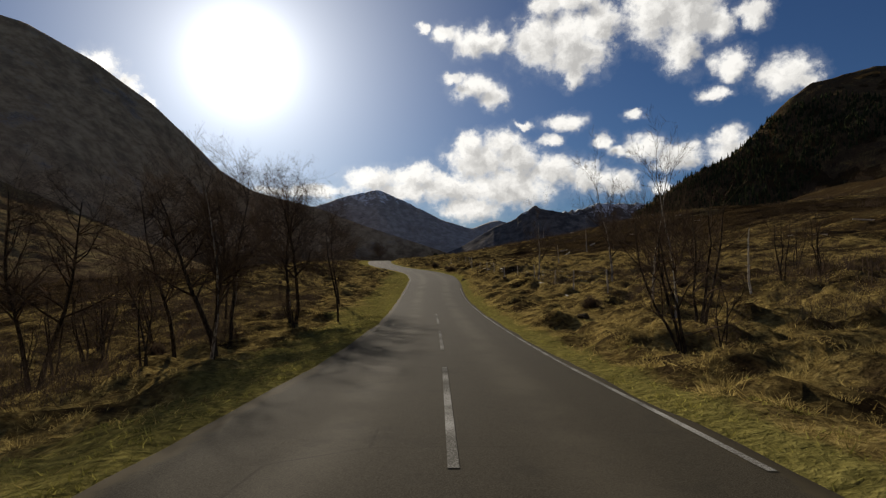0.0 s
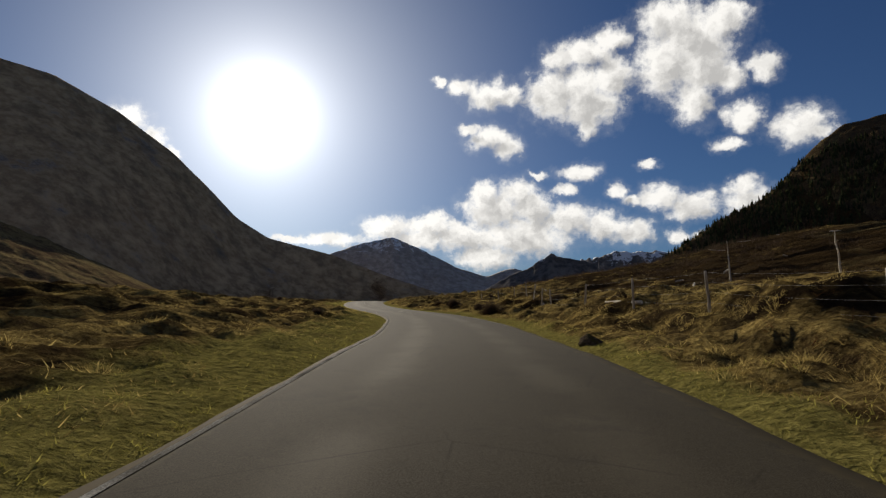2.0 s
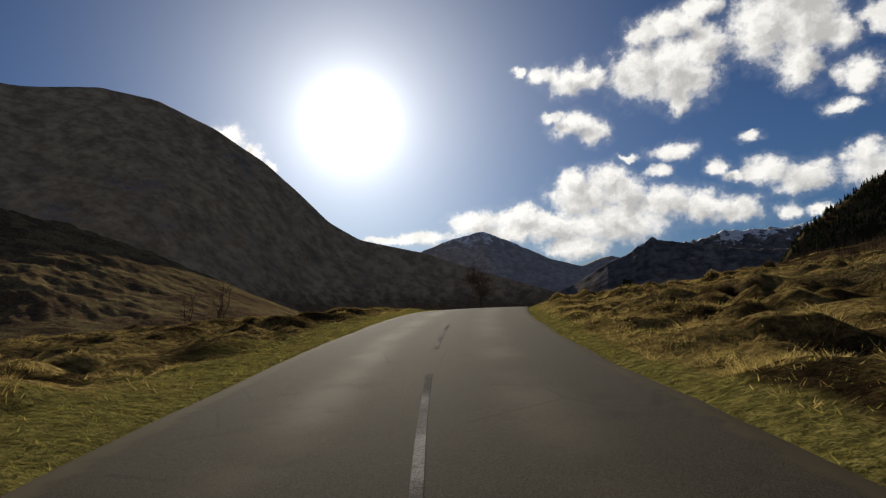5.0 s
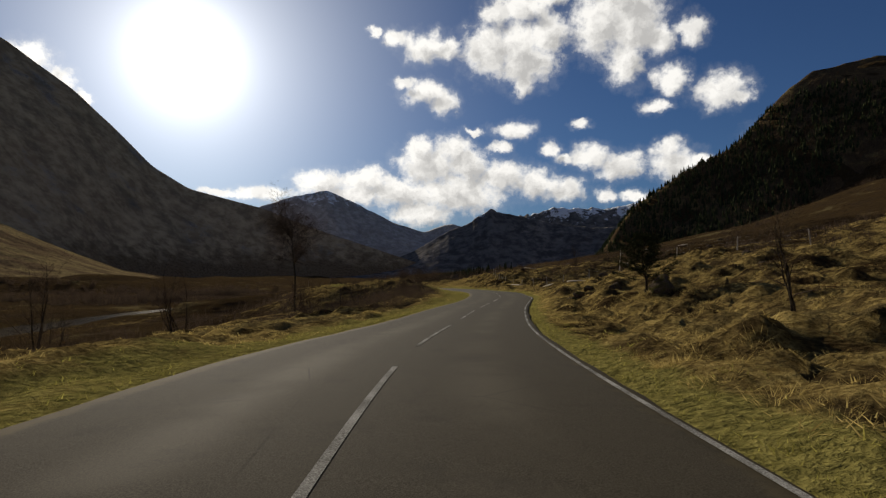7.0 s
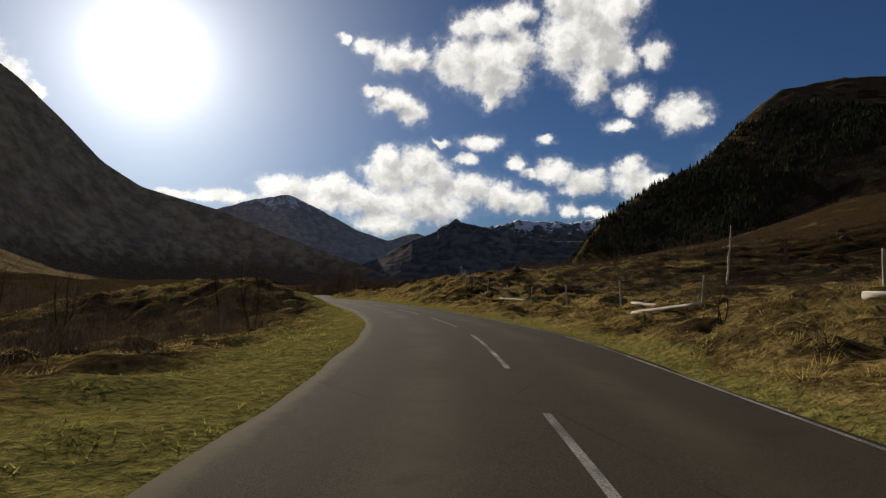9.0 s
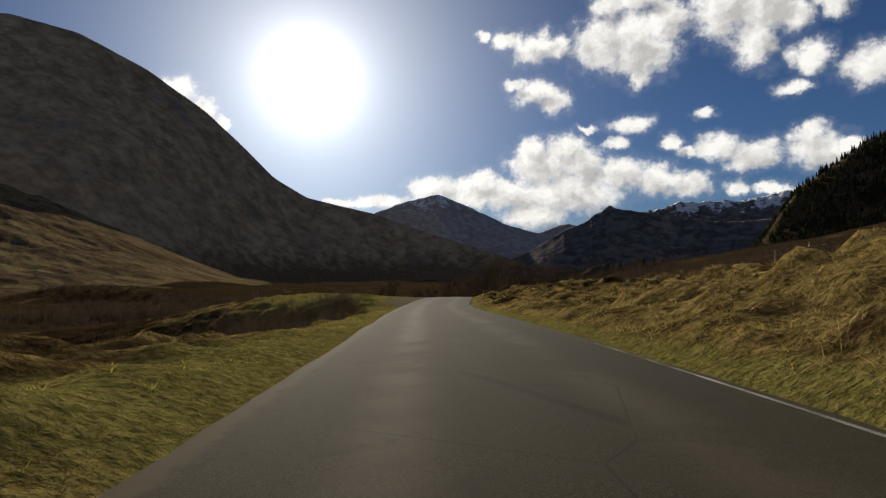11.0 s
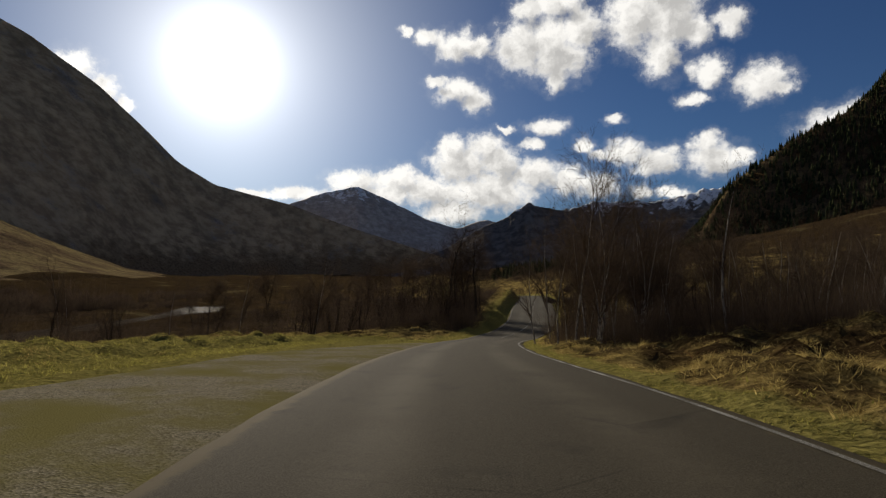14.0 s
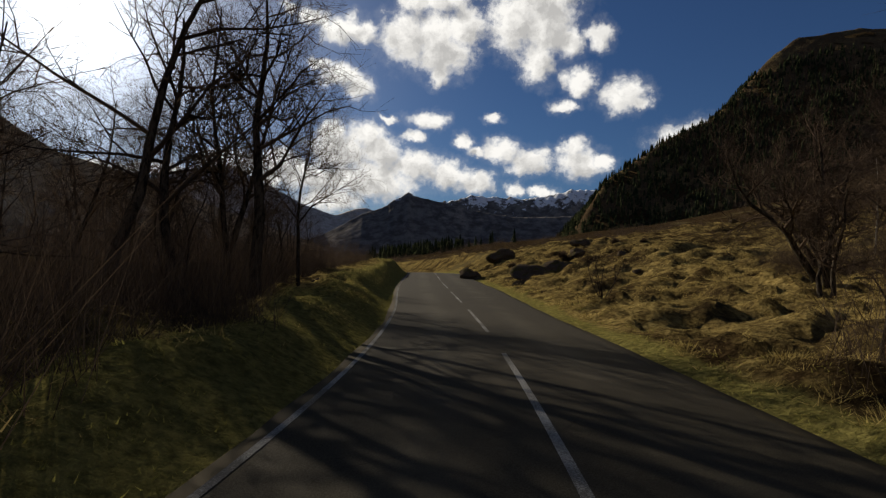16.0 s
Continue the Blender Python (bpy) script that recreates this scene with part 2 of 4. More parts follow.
def spur_colours(n):
    p = spot(n)
    big, mid, small = n.noise(p, 0.006, 6, 0.6), n.noise(p, 0.03, 6, 0.65), n.noise(p, 0.25, 4, 0.65)
    heath = n.mix(n.ramp(small, 0.3, 0.7), col(0.055, 0.038, 0.023), col(0.140, 0.098, 0.058))
    grass = n.mix(n.ramp(small, 0.3, 0.7), col(0.115, 0.088, 0.042), col(0.235, 0.180, 0.088))
    a = n.mix(n.ramp(n.math("ADD", mid, n.math("MULTIPLY", big, 0.8)), 0.80, 1.02), heath, grass)
    return a, n.math("ADD", n.math("MULTIPLY", n.noise(p, 0.2, 2, 0.5), 0.5), n.math("MULTIPLY", n.noise(p, 0.04, 3, 0.5), 3.0))


def asphalt_colours(n):
    p = spot(n)
    u = n.add("ShaderNodeAttribute", attribute_name="across").outputs["Fac"]
    grit, patch, fine = n.noise(p, 90.0, 3, 0.7), n.noise(p, 0.35, 5, 0.6), n.noise(p, 3.0, 5, 0.65)
    a = n.mix(n.ramp(grit, 0.3, 0.75), col(0.027, 0.0228, 0.0155), col(0.082, 0.070, 0.048))
    tread = n.math("ABSOLUTE", n.math("SUBTRACT", n.math("ABSOLUTE", u), 1.05))
    worn = n.math("MULTIPLY", n.ramp(tread, 0.6, 0.0), n.ramp(patch, 0.3, 0.6))
    a = n.mix(n.math("MULTIPLY", worn, 0.35), a, col(0.105, 0.090, 0.062))
    blot = n.noise(p, 1.3, 6, 0.68)
    a = n.mix(n.math("MULTIPLY", n.ramp(blot, 0.54, 0.70), 0.3), a, col(0.022, 0.020, 0.017))
    # thin tarred cracks
    net = n.add("ShaderNodeTexVoronoi", feature="DISTANCE_TO_EDGE", i_Scale=0.33)
    n.link(n.vmath("ADD", p, n.vmath("SCALE", n.vmath("MULTIPLY", n.add("ShaderNodeTexNoise", i_Scale=1.1).outputs[1], (1.6, 1.6, 0.0)))), net.inputs["Vector"])
    crack = n.math("MULTIPLY", n.ramp(net.outputs["Distance"], 0.006, 0.002), n.ramp(patch, 0.48, 0.56))
    a = n.mix(n.math("MULTIPLY", crack, 0.3), a, col(0.012, 0.011, 0.010))
    edge = n.math("ADD", n.ramp(n.math("ABSOLUTE", u), 2.0, 2.5), n.math("MULTIPLY_ADD", fine, 1.2, -0.75))
    a = n.mix(n.ramp(edge, 0.2, 0.65), a, col(0.075, 0.060, 0.035))
    return a, grit, n.ramp(worn, 0.0, 1.0, 0.92, 0.86)


def paint_colours(n):
    p = spot(n)
    w = n.math("ADD", n.noise(p, 60.0, 5, 0.75), n.math("MULTIPLY_ADD", n.noise(p, 0.9, 4), 0.7, -0.35))
    return n.mix(n.ramp(w, 0.34, 0.78), col(0.10, 0.094, 0.080), col(0.46, 0.45, 0.41))


def gravel_colours(n):
    p = spot(n)
    v = n.add("ShaderNodeTexVoronoi", i_Scale=48.0)
    n.link(p, v.inputs["Vector"])
    sep = n.add("ShaderNodeSeparateColor")
    n.link(v.outputs[1], sep.inputs[0])
    a = n.mix(sep.outputs[0], col(0.09, 0.079, 0.057), col(0.25, 0.22, 0.16))
    a = n.mix(n.ramp(n.noise(p, 0.6, 5, 0.65), 0.36, 0.66), a, col(0.135, 0.118, 0.045))
    return a, v.outputs[0]


def island_colours(low, high, scale=0.35):
    def build(n):
        g = n.add("ShaderNodeNewGeometry")
        r = n.math("ADD", n.math("MULTIPLY", g.outputs["Random Per Island"], 0.6), n.math("MULTIPLY", n.noise(g.outputs["Position"], scale, 3), 0.5))
        return n.mix(n.ramp(r, 0.2, 0.9), low, high)
    return build


def bark_colours(dark, pale, amount):
    def build(n):
        p = n.add("ShaderNodeTexCoord").outputs["Object"]
        q = n.vmath("MULTIPLY", p, (3.0, 3.0, 1.0))
        v = n.noise(q, 3.0, 6, 0.7)
        return n.mix(n.ramp(v, amount - 0.12, amount + 0.12), dark, pale), n.noise(q, 12.0, 5, 0.7)
    return build


def stone_colours(n):
    p = spot(n)
    g, m, big = n.noise(p, 16.0, 6, 0.7), n.noise(p, 2.2, 5, 0.6), n.noise(p, 0.9, 4)
    a = n.mix(n.ramp(g, 0.3, 0.7), col(0.034, 0.026, 0.019), col(0.125, 0.098, 0.072))
    a = n.mix(n.ramp(m, 0.50, 0.64), a, col(0.070, 0.062, 0.022))
    return a, n.math("ADD", g, n.math("MULTIPLY", big, 2.0))


def log_colours(n):
    p = n.add("ShaderNodeTexCoord").outputs["Object"]
    v = n.noise(n.vmath("MULTIPLY", p, (1.0, 14.0, 14.0)), 2.0, 6, 0.7)
    return n.mix(n.ramp(v, 0.3, 0.7), col(0.34, 0.30, 0.24), col(0.70, 0.65, 0.56)), v


def post_colours(n):
    p = n.add("ShaderNodeTexCoord").outputs["Object"]
    v = n.noise(n.vmath("MULTIPLY", p, (14.0, 14.0, 1.0)), 2.0, 6, 0.7)
    return n.mix(n.ramp(v, 0.3, 0.7), col(0.20, 0.175, 0.14), col(0.46, 0.41, 0.34)), v


def metal_wire(n):
    return col(0.20, 0.19, 0.18)


M = {
    "ground": material("rough_hill_grass", ground_colours, 0.95, 0.30),
    "mountain": material("haze_paled_heath_and_rock", mountain_colours, 0.95, 3.0),
    "far_rock": material("far_dark_rock", lambda n: mountain_colours(n, True, True), 0.95, 1.2),
    "crag": material("dark_mountain_heath", lambda n: mountain_colours(n, False), 0.95, 0.6),
    "spur": material("spur_grass_and_heath", spur_colours, 0.95, 0.9),
    "hill": material("cleared_heath", heath_hill_colours, 0.95, 1.2),
    "asphalt": material("worn_asphalt", asphalt_colours, 0.7, 0.004, gloss=0.03),
    "paint": material("worn_road_paint", paint_colours, 0.7),
    "gravel": material("gravel", gravel_colours, 0.95, 0.008),
    "tussock": material("dead_straw_grass", island_colours(col(0.20, 0.140, 0.045), col(0.58, 0.45, 0.165)), 0.8, thin=0.5),
    "verge": material("short_mossy_grass", island_colours(col(0.13, 0.118, 0.028), col(0.40, 0.355, 0.092)), 0.8, thin=0.5),
    "bracken": material("dead_bracken", island_colours(col(0.045, 0.024, 0.010), col(0.17, 0.085, 0.035)), 0.9, thin=0.5),
    "birch": material("pale_birch_bark", bark_colours(col(0.05, 0.042, 0.035), col(0.40, 0.365, 0.305), 0.48), 0.8, 0.01),
    "alder": material("dark_alder_bark", bark_colours(col(0.018, 0.014, 0.011), col(0.075, 0.062, 0.045), 0.5), 0.9, 0.02),
    "twig": material("bare_twigs", island_colours(col(0.042, 0.030, 0.021), col(0.135, 0.098, 0.068)), 0.85, thin=0.2),
    "twig_far": material("hill_twigs", island_colours(col(0.035, 0.024, 0.016), col(0.11, 0.078, 0.052)), 0.9, thin=0.3),
    "needle": material("conifer_needles", island_colours(col(0.014, 0.019, 0.009), col(0.050, 0.056, 0.026), 0.05), 0.9),
    "stone": material("lichened_stone", stone_colours, 0.92, 0.05),
    "log": material("bleached_log", log_colours, 0.8, 0.01),
    "post": material("weathered_post", post_colours, 0.85, 0.005),
    "wire": material("galvanised_wire", metal_wire, 0.5, gloss=0.5),
}


def water_material():
    m = bpy.data.materials.new("river_water")
    m.use_nodes = True
    n = Nodes(m.node_tree)
    b = n.add("ShaderNodeBsdfPrincipled", i_Roughness=0.08)
    b.inputs["Base Color"].default_value = col(0.03, 0.028, 0.022)
    k = n.add("ShaderNodeBump", i_Strength=0.5, i_Distance=0.08)
    n.link(n.noise(spot(n), 1.6, 4), k.inputs["Height"])
    n.link(k.outputs[0], b.inputs["Normal"])
    n.link(b.outputs[0], n.add("ShaderNodeOutputMaterial").inputs[0])
    return m


M["water"] = water_material()

# ------------------------------------------------------------------ lie of the land
# road centre line: y, x, height of the surface
ROAD = [
    (-90, 1.20, 0.50), (-40, 0.30, 0.50), (0, 0.00, 0.54), (12.5, -0.13, -0.05), (25, -0.38, -0.35), (37, -0.71, -0.26),
    (49, -1.07, 0.10), (61, -1.58, 0.60), (72.7, -2.52, 0.92), (84, -4.23, 1.39), (94, -6.41, 1.84), (104, -8.87, 2.31),
    (114, -11.19, 2.82), (125, -13.27, 3.41), (136.7, -14.79, 4.06), (147, -15.55, 4.53), (157, -15.63, 4.69), (168, -14.94, 4.51),
    (180, -13.39, 4.26), (192, -11.08, 4.12), (204, -8.57, 4.00), (216, -6.59, 3.92), (228, -5.50, 3.90), (240, -5.48, 3.78),
    (252, -6.25, 3.69), (265, -7.65, 3.55), (278, -9.43, 3.34), (294, -11.81, 2.97), (304, -13.23, 2.73), (314, -14.36, 2.61),
    (324, -15.00, 2.68), (334, -15.07, 2.63), (340, -14.82, 2.39), (346, -14.39, 1.95), (352, -13.78, 1.42), (358, -12.98, 0.87),
    (364, -11.97, 0.29), (371, -10.51, -0.37), (378, -8.89, -0.81), (392, -5.30, -1.05), (412, -0.40, -0.75), (432, 4.20, -0.35),
    (450, 6.60, -0.70), (490, 7.00, -2.20), (560, 0.00, -3.20), (700, -10.00, -3.50),
]
RY, RX, RZ = (np.array(c, float) for c in zip(*ROAD))


def hermite(x, y, q):
    q = np.asarray(q, float)
    m = np.gradient(y, x)
    i = np.clip(np.searchsorted(x, q) - 1, 0, len(x) - 2)
    h = x[i + 1] - x[i]
    u = np.clip((q - x[i]) / h, 0, 1)
    return (1 + 2 * u) * (1 - u) ** 2 * y[i] + u * (1 - u) ** 2 * h * m[i] + u * u * (3 - 2 * u) * y[i + 1] + u * u * (u - 1) * h * m[i + 1]


def road_x(y):
    return hermite(RY, RX, np.clip(y, RY[0], RY[-1]))


def road_z(y):
    return hermite(RY, RZ, np.clip(y, RY[0], RY[-1]))


# edges of the asphalt left and right of the line of travel: y, left, right
EDGES = [
    (-90, -2.4, 2.5), (20, -2.35, 2.6), (47, -2.4, 2.75), (60, -2.25, 3.4), (69, -2.0, 3.95), (76, -1.75, 4.55), (84, -1.3, 4.8), (92, -1.15, 4.9), (98, -1.5, 4.3), (105, -2.0, 3.4),
    (114, -2.6, 2.8), (126, -3.1, 2.4), (140, -3.4, 2.25), (155, -3.6, 2.3), (168, -4.0, 2.35), (177, -3.9, 2.25), (184, -3.1, 2.2), (192, -2.8, 2.35), (200, -2.5, 2.65), (207, -2.15, 3.2),
    (213, -1.95, 3.8), (221, -1.55, 4.1), (228, -1.3, 4.45), (238, -1.2, 4.4), (248, -1.6, 4.25), (258, -1.95, 3.9), (275, -2.2, 3.7), (295, -2.4, 3.6), (312, -2.35, 3.6), (325, -2.1, 3.8),
    (338, -2.1, 3.2), (352, -2.2, 2.2), (366, -2.2, 2.2), (375, -1.95, 2.9), (382, -1.5, 3.4), (394, -1.65, 3.5), (406, -2.4, 3.3), (424, -2.9, 2.5), (450, -2.7, 2.5), (700, -2.6, 2.5),
]
EY, EL, ER = (np.array(c, float) for c in zip(*EDGES))


def wider(y, side_of):
    """How far the asphalt's edge lies beyond two and a half metres, as an offset to the right."""
    return np.where(np.asarray(side_of) > 0, hermite(EY, ER, y) - 2.5, hermite(EY, EL, y) + 2.5)


def beside(y, d):
    """x of a place d metres from the road's middle, counted past its true edge."""
    return road_x(y) + d + wider(y, d)


def lattice(ix, iy, seed):
    h = (ix.astype(np.int64) * 374761393 + iy.astype(np.int64) * 668265263 + seed * 1442695041) & 0x7FFFFFFF
    h = ((h ^ (h >> 13)) * 1274126177) & 0x7FFFFFFF
    return ((h ^ (h >> 16)) & 0xFFFF) / 32767.5 - 1.0


def wave(x, y, size, seed=0, octaves=3):
    """Smooth noise from -1 to 1, vectorised."""
    x, y = np.asarray(x, float), np.asarray(y, float)
    total, amp, norm = 0.0, 1.0, 0.0
    for k in range(octaves):
        u, v = x / size, y / size
        iu, iv = np.floor(u), np.floor(v)
        fu, fv = u - iu, v - iv
        fu, fv = fu * fu * (3 - 2 * fu), fv * fv * (3 - 2 * fv)
        a, b = lattice(iu, iv, seed + k), lattice(iu + 1, iv, seed + k)
        c, d = lattice(iu, iv + 1, seed + k), lattice(iu + 1, iv + 1, seed + k)
        total = total + amp * ((a + (b - a) * fu) * (1 - fv) + (c + (d - c) * fu) * fv)
        norm += amp
        amp, size = amp * 0.5, size * 0.5
    return total / norm


# rise of the land beside the road, at set distances from its centre line
RIGHT_D = np.array([2.6, 4, 8, 16, 40, 80])
RIGHT = [
    (-60, 0.1, 0.4, 1.2, 4, 10), (0, 0.1, 0.3, 1.0, 3.5, 9), (30, 0.2, 0.8, 1.4, 4, 10), (60, 0.3, 1.2, 2.0, 5, 12), (80, 0.4, 1.45, 1.8, 4.2, 11), (95, 0.35, 1.15, 1.6, 4.0, 10.5),
    (110, 0.15, 0.3, 0.6, 3.2, 10.5), (130, 0.2, 0.5, 1.1, 4.2, 11.5), (165, 0.2, 0.6, 1.6, 6, 13.5), (188, 0.15, 0.6, 1.8, 6.5, 14), (201, 0.4, 1.4, 3.3, 8, 15), (212, 0.5, 1.5, 3.4, 8, 15), (228, 0.4, 0.95, 1.7, 5, 13), (240, 0.3, 0.65, 1.1, 4, 12),
    (250, 0.4, 0.8, 1.2, 3.8, 12), (254, 0.6, 1.4, 1.7, 4, 12), (259, 0.8, 2.2, 2.6, 5, 12), (265, 0.8, 2.4, 3.2, 6, 13), (290, 0.35, 1.1, 2.1, 5.0, 12), (325, 0.4, 1.3, 1.8, 4.4, 11), (345, 0.1, 0.4, 1.0, 3, 8),
    (380, 0.1, 0.3, 1.0, 4, 9), (412, 0.3, 1.3, 3.0, 6, 12), (440, 0.8, 2.6, 3.9, 7, 13), (600, 0.5, 1.5, 3, 7, 14),
]
LEFT_D = np.array([2.6, 4, 8, 16, 40, 80])
LEFT = [
    (-60, 0.0, -0.2, -1.0, -3.0, -4.5), (20, -0.1, -0.6, -2.0, -3.5, -5.0), (50, 0.1, 0.3, 0.6, -1.5, -4.5), (75, 0.3, 0.9, 1.9, 0.3, -4.5),
    (95, 0.2, 0.7, 1.1, -1.0, -5.5), (112, 0.3, 0.9, 1.0, -1.5, -6), (132, 0, 0.2, 0.0, -2, -7),
    (155, 0.0, 0.1, -0.2, -2.0, -8.5), (175, 0.0, -0.2, -0.8, -3.5, -9), (190, -0.1, -0.4, -1.5, -4.5, -9), (228, 0.0, -0.3, -1.5, -5.0, -9), (241, 0.0, -0.7, -2.6, -5.5, -9),
    (251, 0.5, 1.4, 0.4, -4.8, -9), (268, 0.4, 0.8, -0.6, -5.2, -9), (285, 0.0, -0.9, -3.0, -6.4, -9), (304, 0.0, -1.0, -3.2, -6.4, -8.5), (311, 0.3, 0.9, -0.2, -5.0, -8.3), (320, 0.0, 0.3, 0.8, -2.8, -6.0), (334, 0.0, 0.2, 0.7, -2.4, -5.5), (350, 0.0, 0.1, 0.4, -2.0, -4.5),
    (370, 0.1, 0.2, 0.3, -1.5, -3.5), (392, 0.7, 0.5, -0.9, -2.2, -3), (412, 1.0, 0.6, -1.0, -2.0, -2.5), (600, 0.3, 0.0, -1.0, -2.0, -2.0),
]
# crest of the wooded hill: x, y, height
CREST = [(240, 900, 10), (354, 997, 113), (446, 1015, 173), (560, 1035, 234), (635, 1050, 302), (704, 1063, 354), (822, 1069, 388), (1015, 1080, 422), (1500, 1000, 460), (2300, 700, 520)]


def side(d, y, table, steps):
    ys = np.array([r[0] for r in table], float)
    out = np.zeros_like(d)
    cols = [np.zeros_like(y)] + [hermite(ys, np.array([r[k] for r in table], float), np.clip(y, ys[0], ys[-1])) for k in range(1, 6)]
    for k in range(5):
        u = np.clip((d - steps[k]) / (steps[k + 1] - steps[k]), 0, 1)
        u = u * u * (3 - 2 * u) * 0.5 + u * 0.5
        out = out + (cols[k + 1] - cols[k]) * u
    return out


def hill(x, y):
    cx, cy, cz = (np.array(c, float) for c in zip(*CREST))
    top, line = np.interp(x, cx, cz), np.interp(x, cx, cy)
    run = np.maximum(top / 0.46, 60.0)
    u = np.clip(1 - np.abs(line - y) / run, -1, 1)
    return np.where(u > 0, top * (0.75 * u + 0.25 * u * u), top * u) - 40 * np.clip((260 - x) / 60, 0, 10)


def land(x, y):
    """Height of the ground."""
    x, y = np.asarray(x, float), np.asarray(y, float)
    slant = np.cos(np.arctan((road_x(y + 1) - road_x(y - 1)) / 2))
    d = (x - road_x(y)) * slant
    d = d - wider(y, d)
    right, left = np.maximum(d, 0), np.maximum(-d, 0)
    z = road_z(y) - 0.07 * np.clip((2.75 - np.abs(d)) / 0.3, 0, 1)
    rise = np.where(d > 0, side(right, y, RIGHT, RIGHT_D), side(left, y, LEFT, LEFT_D))
    far_up = np.clip(right - 80, 0, 400) * (1 - np.clip((y - 700) / 400, 0, 1))
    z = z + rise + far_up * 0.085 + far_up ** 2 * 0.00036 + np.clip(far_up / 60, 0, 1) * (3.0 * wave(x, y, 70.0, 17, 3) + 0.9 * wave(x, y, 16.0, 18, 2))
    rough = np.clip((np.abs(d) - 2.7) / np.where(d > 0, 1.7, 2.4), 0, 1)
    rough = rough * (1 - 0.9 * (d < 0) * np.clip((9.5 - left) / 2, 0, 1) * np.clip((y - 311) / 5, 0, 1) * np.clip((368 - y) / 6, 0, 1))
    z = z + rough * (0.34 * np.abs(wave(x, y, 2.3, 3, 1)) + 0.60 * np.abs(wave(x, y, 1.3, 13, 2)) + 0.18 * wave(x, y, 0.8, 15, 1) - 0.34 + 0.30 * wave(x, y, 7.0, 9, 2)) * np.where(d > 0, 1.0, 0.75)
    z = z + np.clip((np.abs(d) - 14) / 30, 0, 1) * 1.2 * wave(x, y, 34.0, 5, 3)
    z = np.where(d < -60, np.minimum(z, z * 0.3 - 0.7 * 5.6 + 0.4 * wave(x, y, 30, 2, 2)), z)
    # moraine mounds at the foot of the mountain
    z = z + np.clip((left - 125) / 110, 0, 1) * np.maximum(wave(x, y, 130.0, 51, 2) + 0.05, 0) * 17
    bed = np.exp(-((left - 84 - 9 * wave(y, y * 0, 90, 4, 1)) / 6.0) ** 2)
    z = z - 2.2 * bed
    up = hill(x, y)
    up = up + np.clip(up / 60, 0, 1) * (9 * wave(x, y, 130, 21, 4) + 3 * wave(x, y, 24, 22, 2))
    return np.maximum(z, up)


def lie(x, y):
    return float(land(np.array([x]), np.array([y]))[0])


# ------------------------------------------------------------------ mesh helpers
def mesh_of(name, verts, faces, mat, smooth=True):
    me = bpy.data.meshes.new(name)
    me.from_pydata(verts, [], faces)
    me.materials.append(mat)
    if smooth:
        me.polygons.foreach_set("use_smooth", [True] * len(me.polygons))
    me.update()
    return me


def raw_mesh(name, verts, loops, starts, mat):
    """A mesh from flat arrays: corners and the loop at which each face starts."""
    me = bpy.data.meshes.new(name)
    me.vertices.add(len(verts))
    me.vertices.foreach_set("co", np.asarray(verts, np.float32).ravel())
    me.loops.add(len(loops))
    me.loops.foreach_set("vertex_index", np.asarray(loops, np.int32))
    me.polygons.add(len(starts))
    me.polygons.foreach_set("loop_start", np.asarray(starts, np.int32))
    me.materials.append(mat)
    me.update(calc_edges=True)
    return me


def grid_mesh(name, xs, ys, zs, mat):
    """A sheet from three arrays of one shape."""
    r, c = xs.shape
    v = np.stack([xs, ys, zs], -1).reshape(-1, 3)
    i = np.arange(r * c).reshape(r, c)
    q = np.stack([i[:-1, :-1], i[:-1, 1:], i[1:, 1:], i[1:, :-1]], -1).reshape(-1, 4)
    me = raw_mesh(name, v, q.ravel(), np.arange(len(q)) * 4, mat)
    me.polygons.foreach_set("use_smooth", [True] * len(q))
    return me


def part(name, me, parent, label=""):
    ob = new(name, me)
    ob.parent = parent
    return tagged(ob, label) if label else ob


def empty(name, x, y, z, rz=0.0, size=1.0):
    ob = new(name)
    ob.matrix_basis = pose(x, y, z, 0, 0, rz) @ Matrix.Scale(size, 4)
    return ob


def spread(fine_half, fine_step, grow, limit):
    """Distances from a line: even near it, then ever wider."""
    out, step = list(np.arange(0, fine_half, fine_step)), fine_step
    while out[-1] < limit:
        step *= grow
        out.append(out[-1] + step)
    return np.array(out)


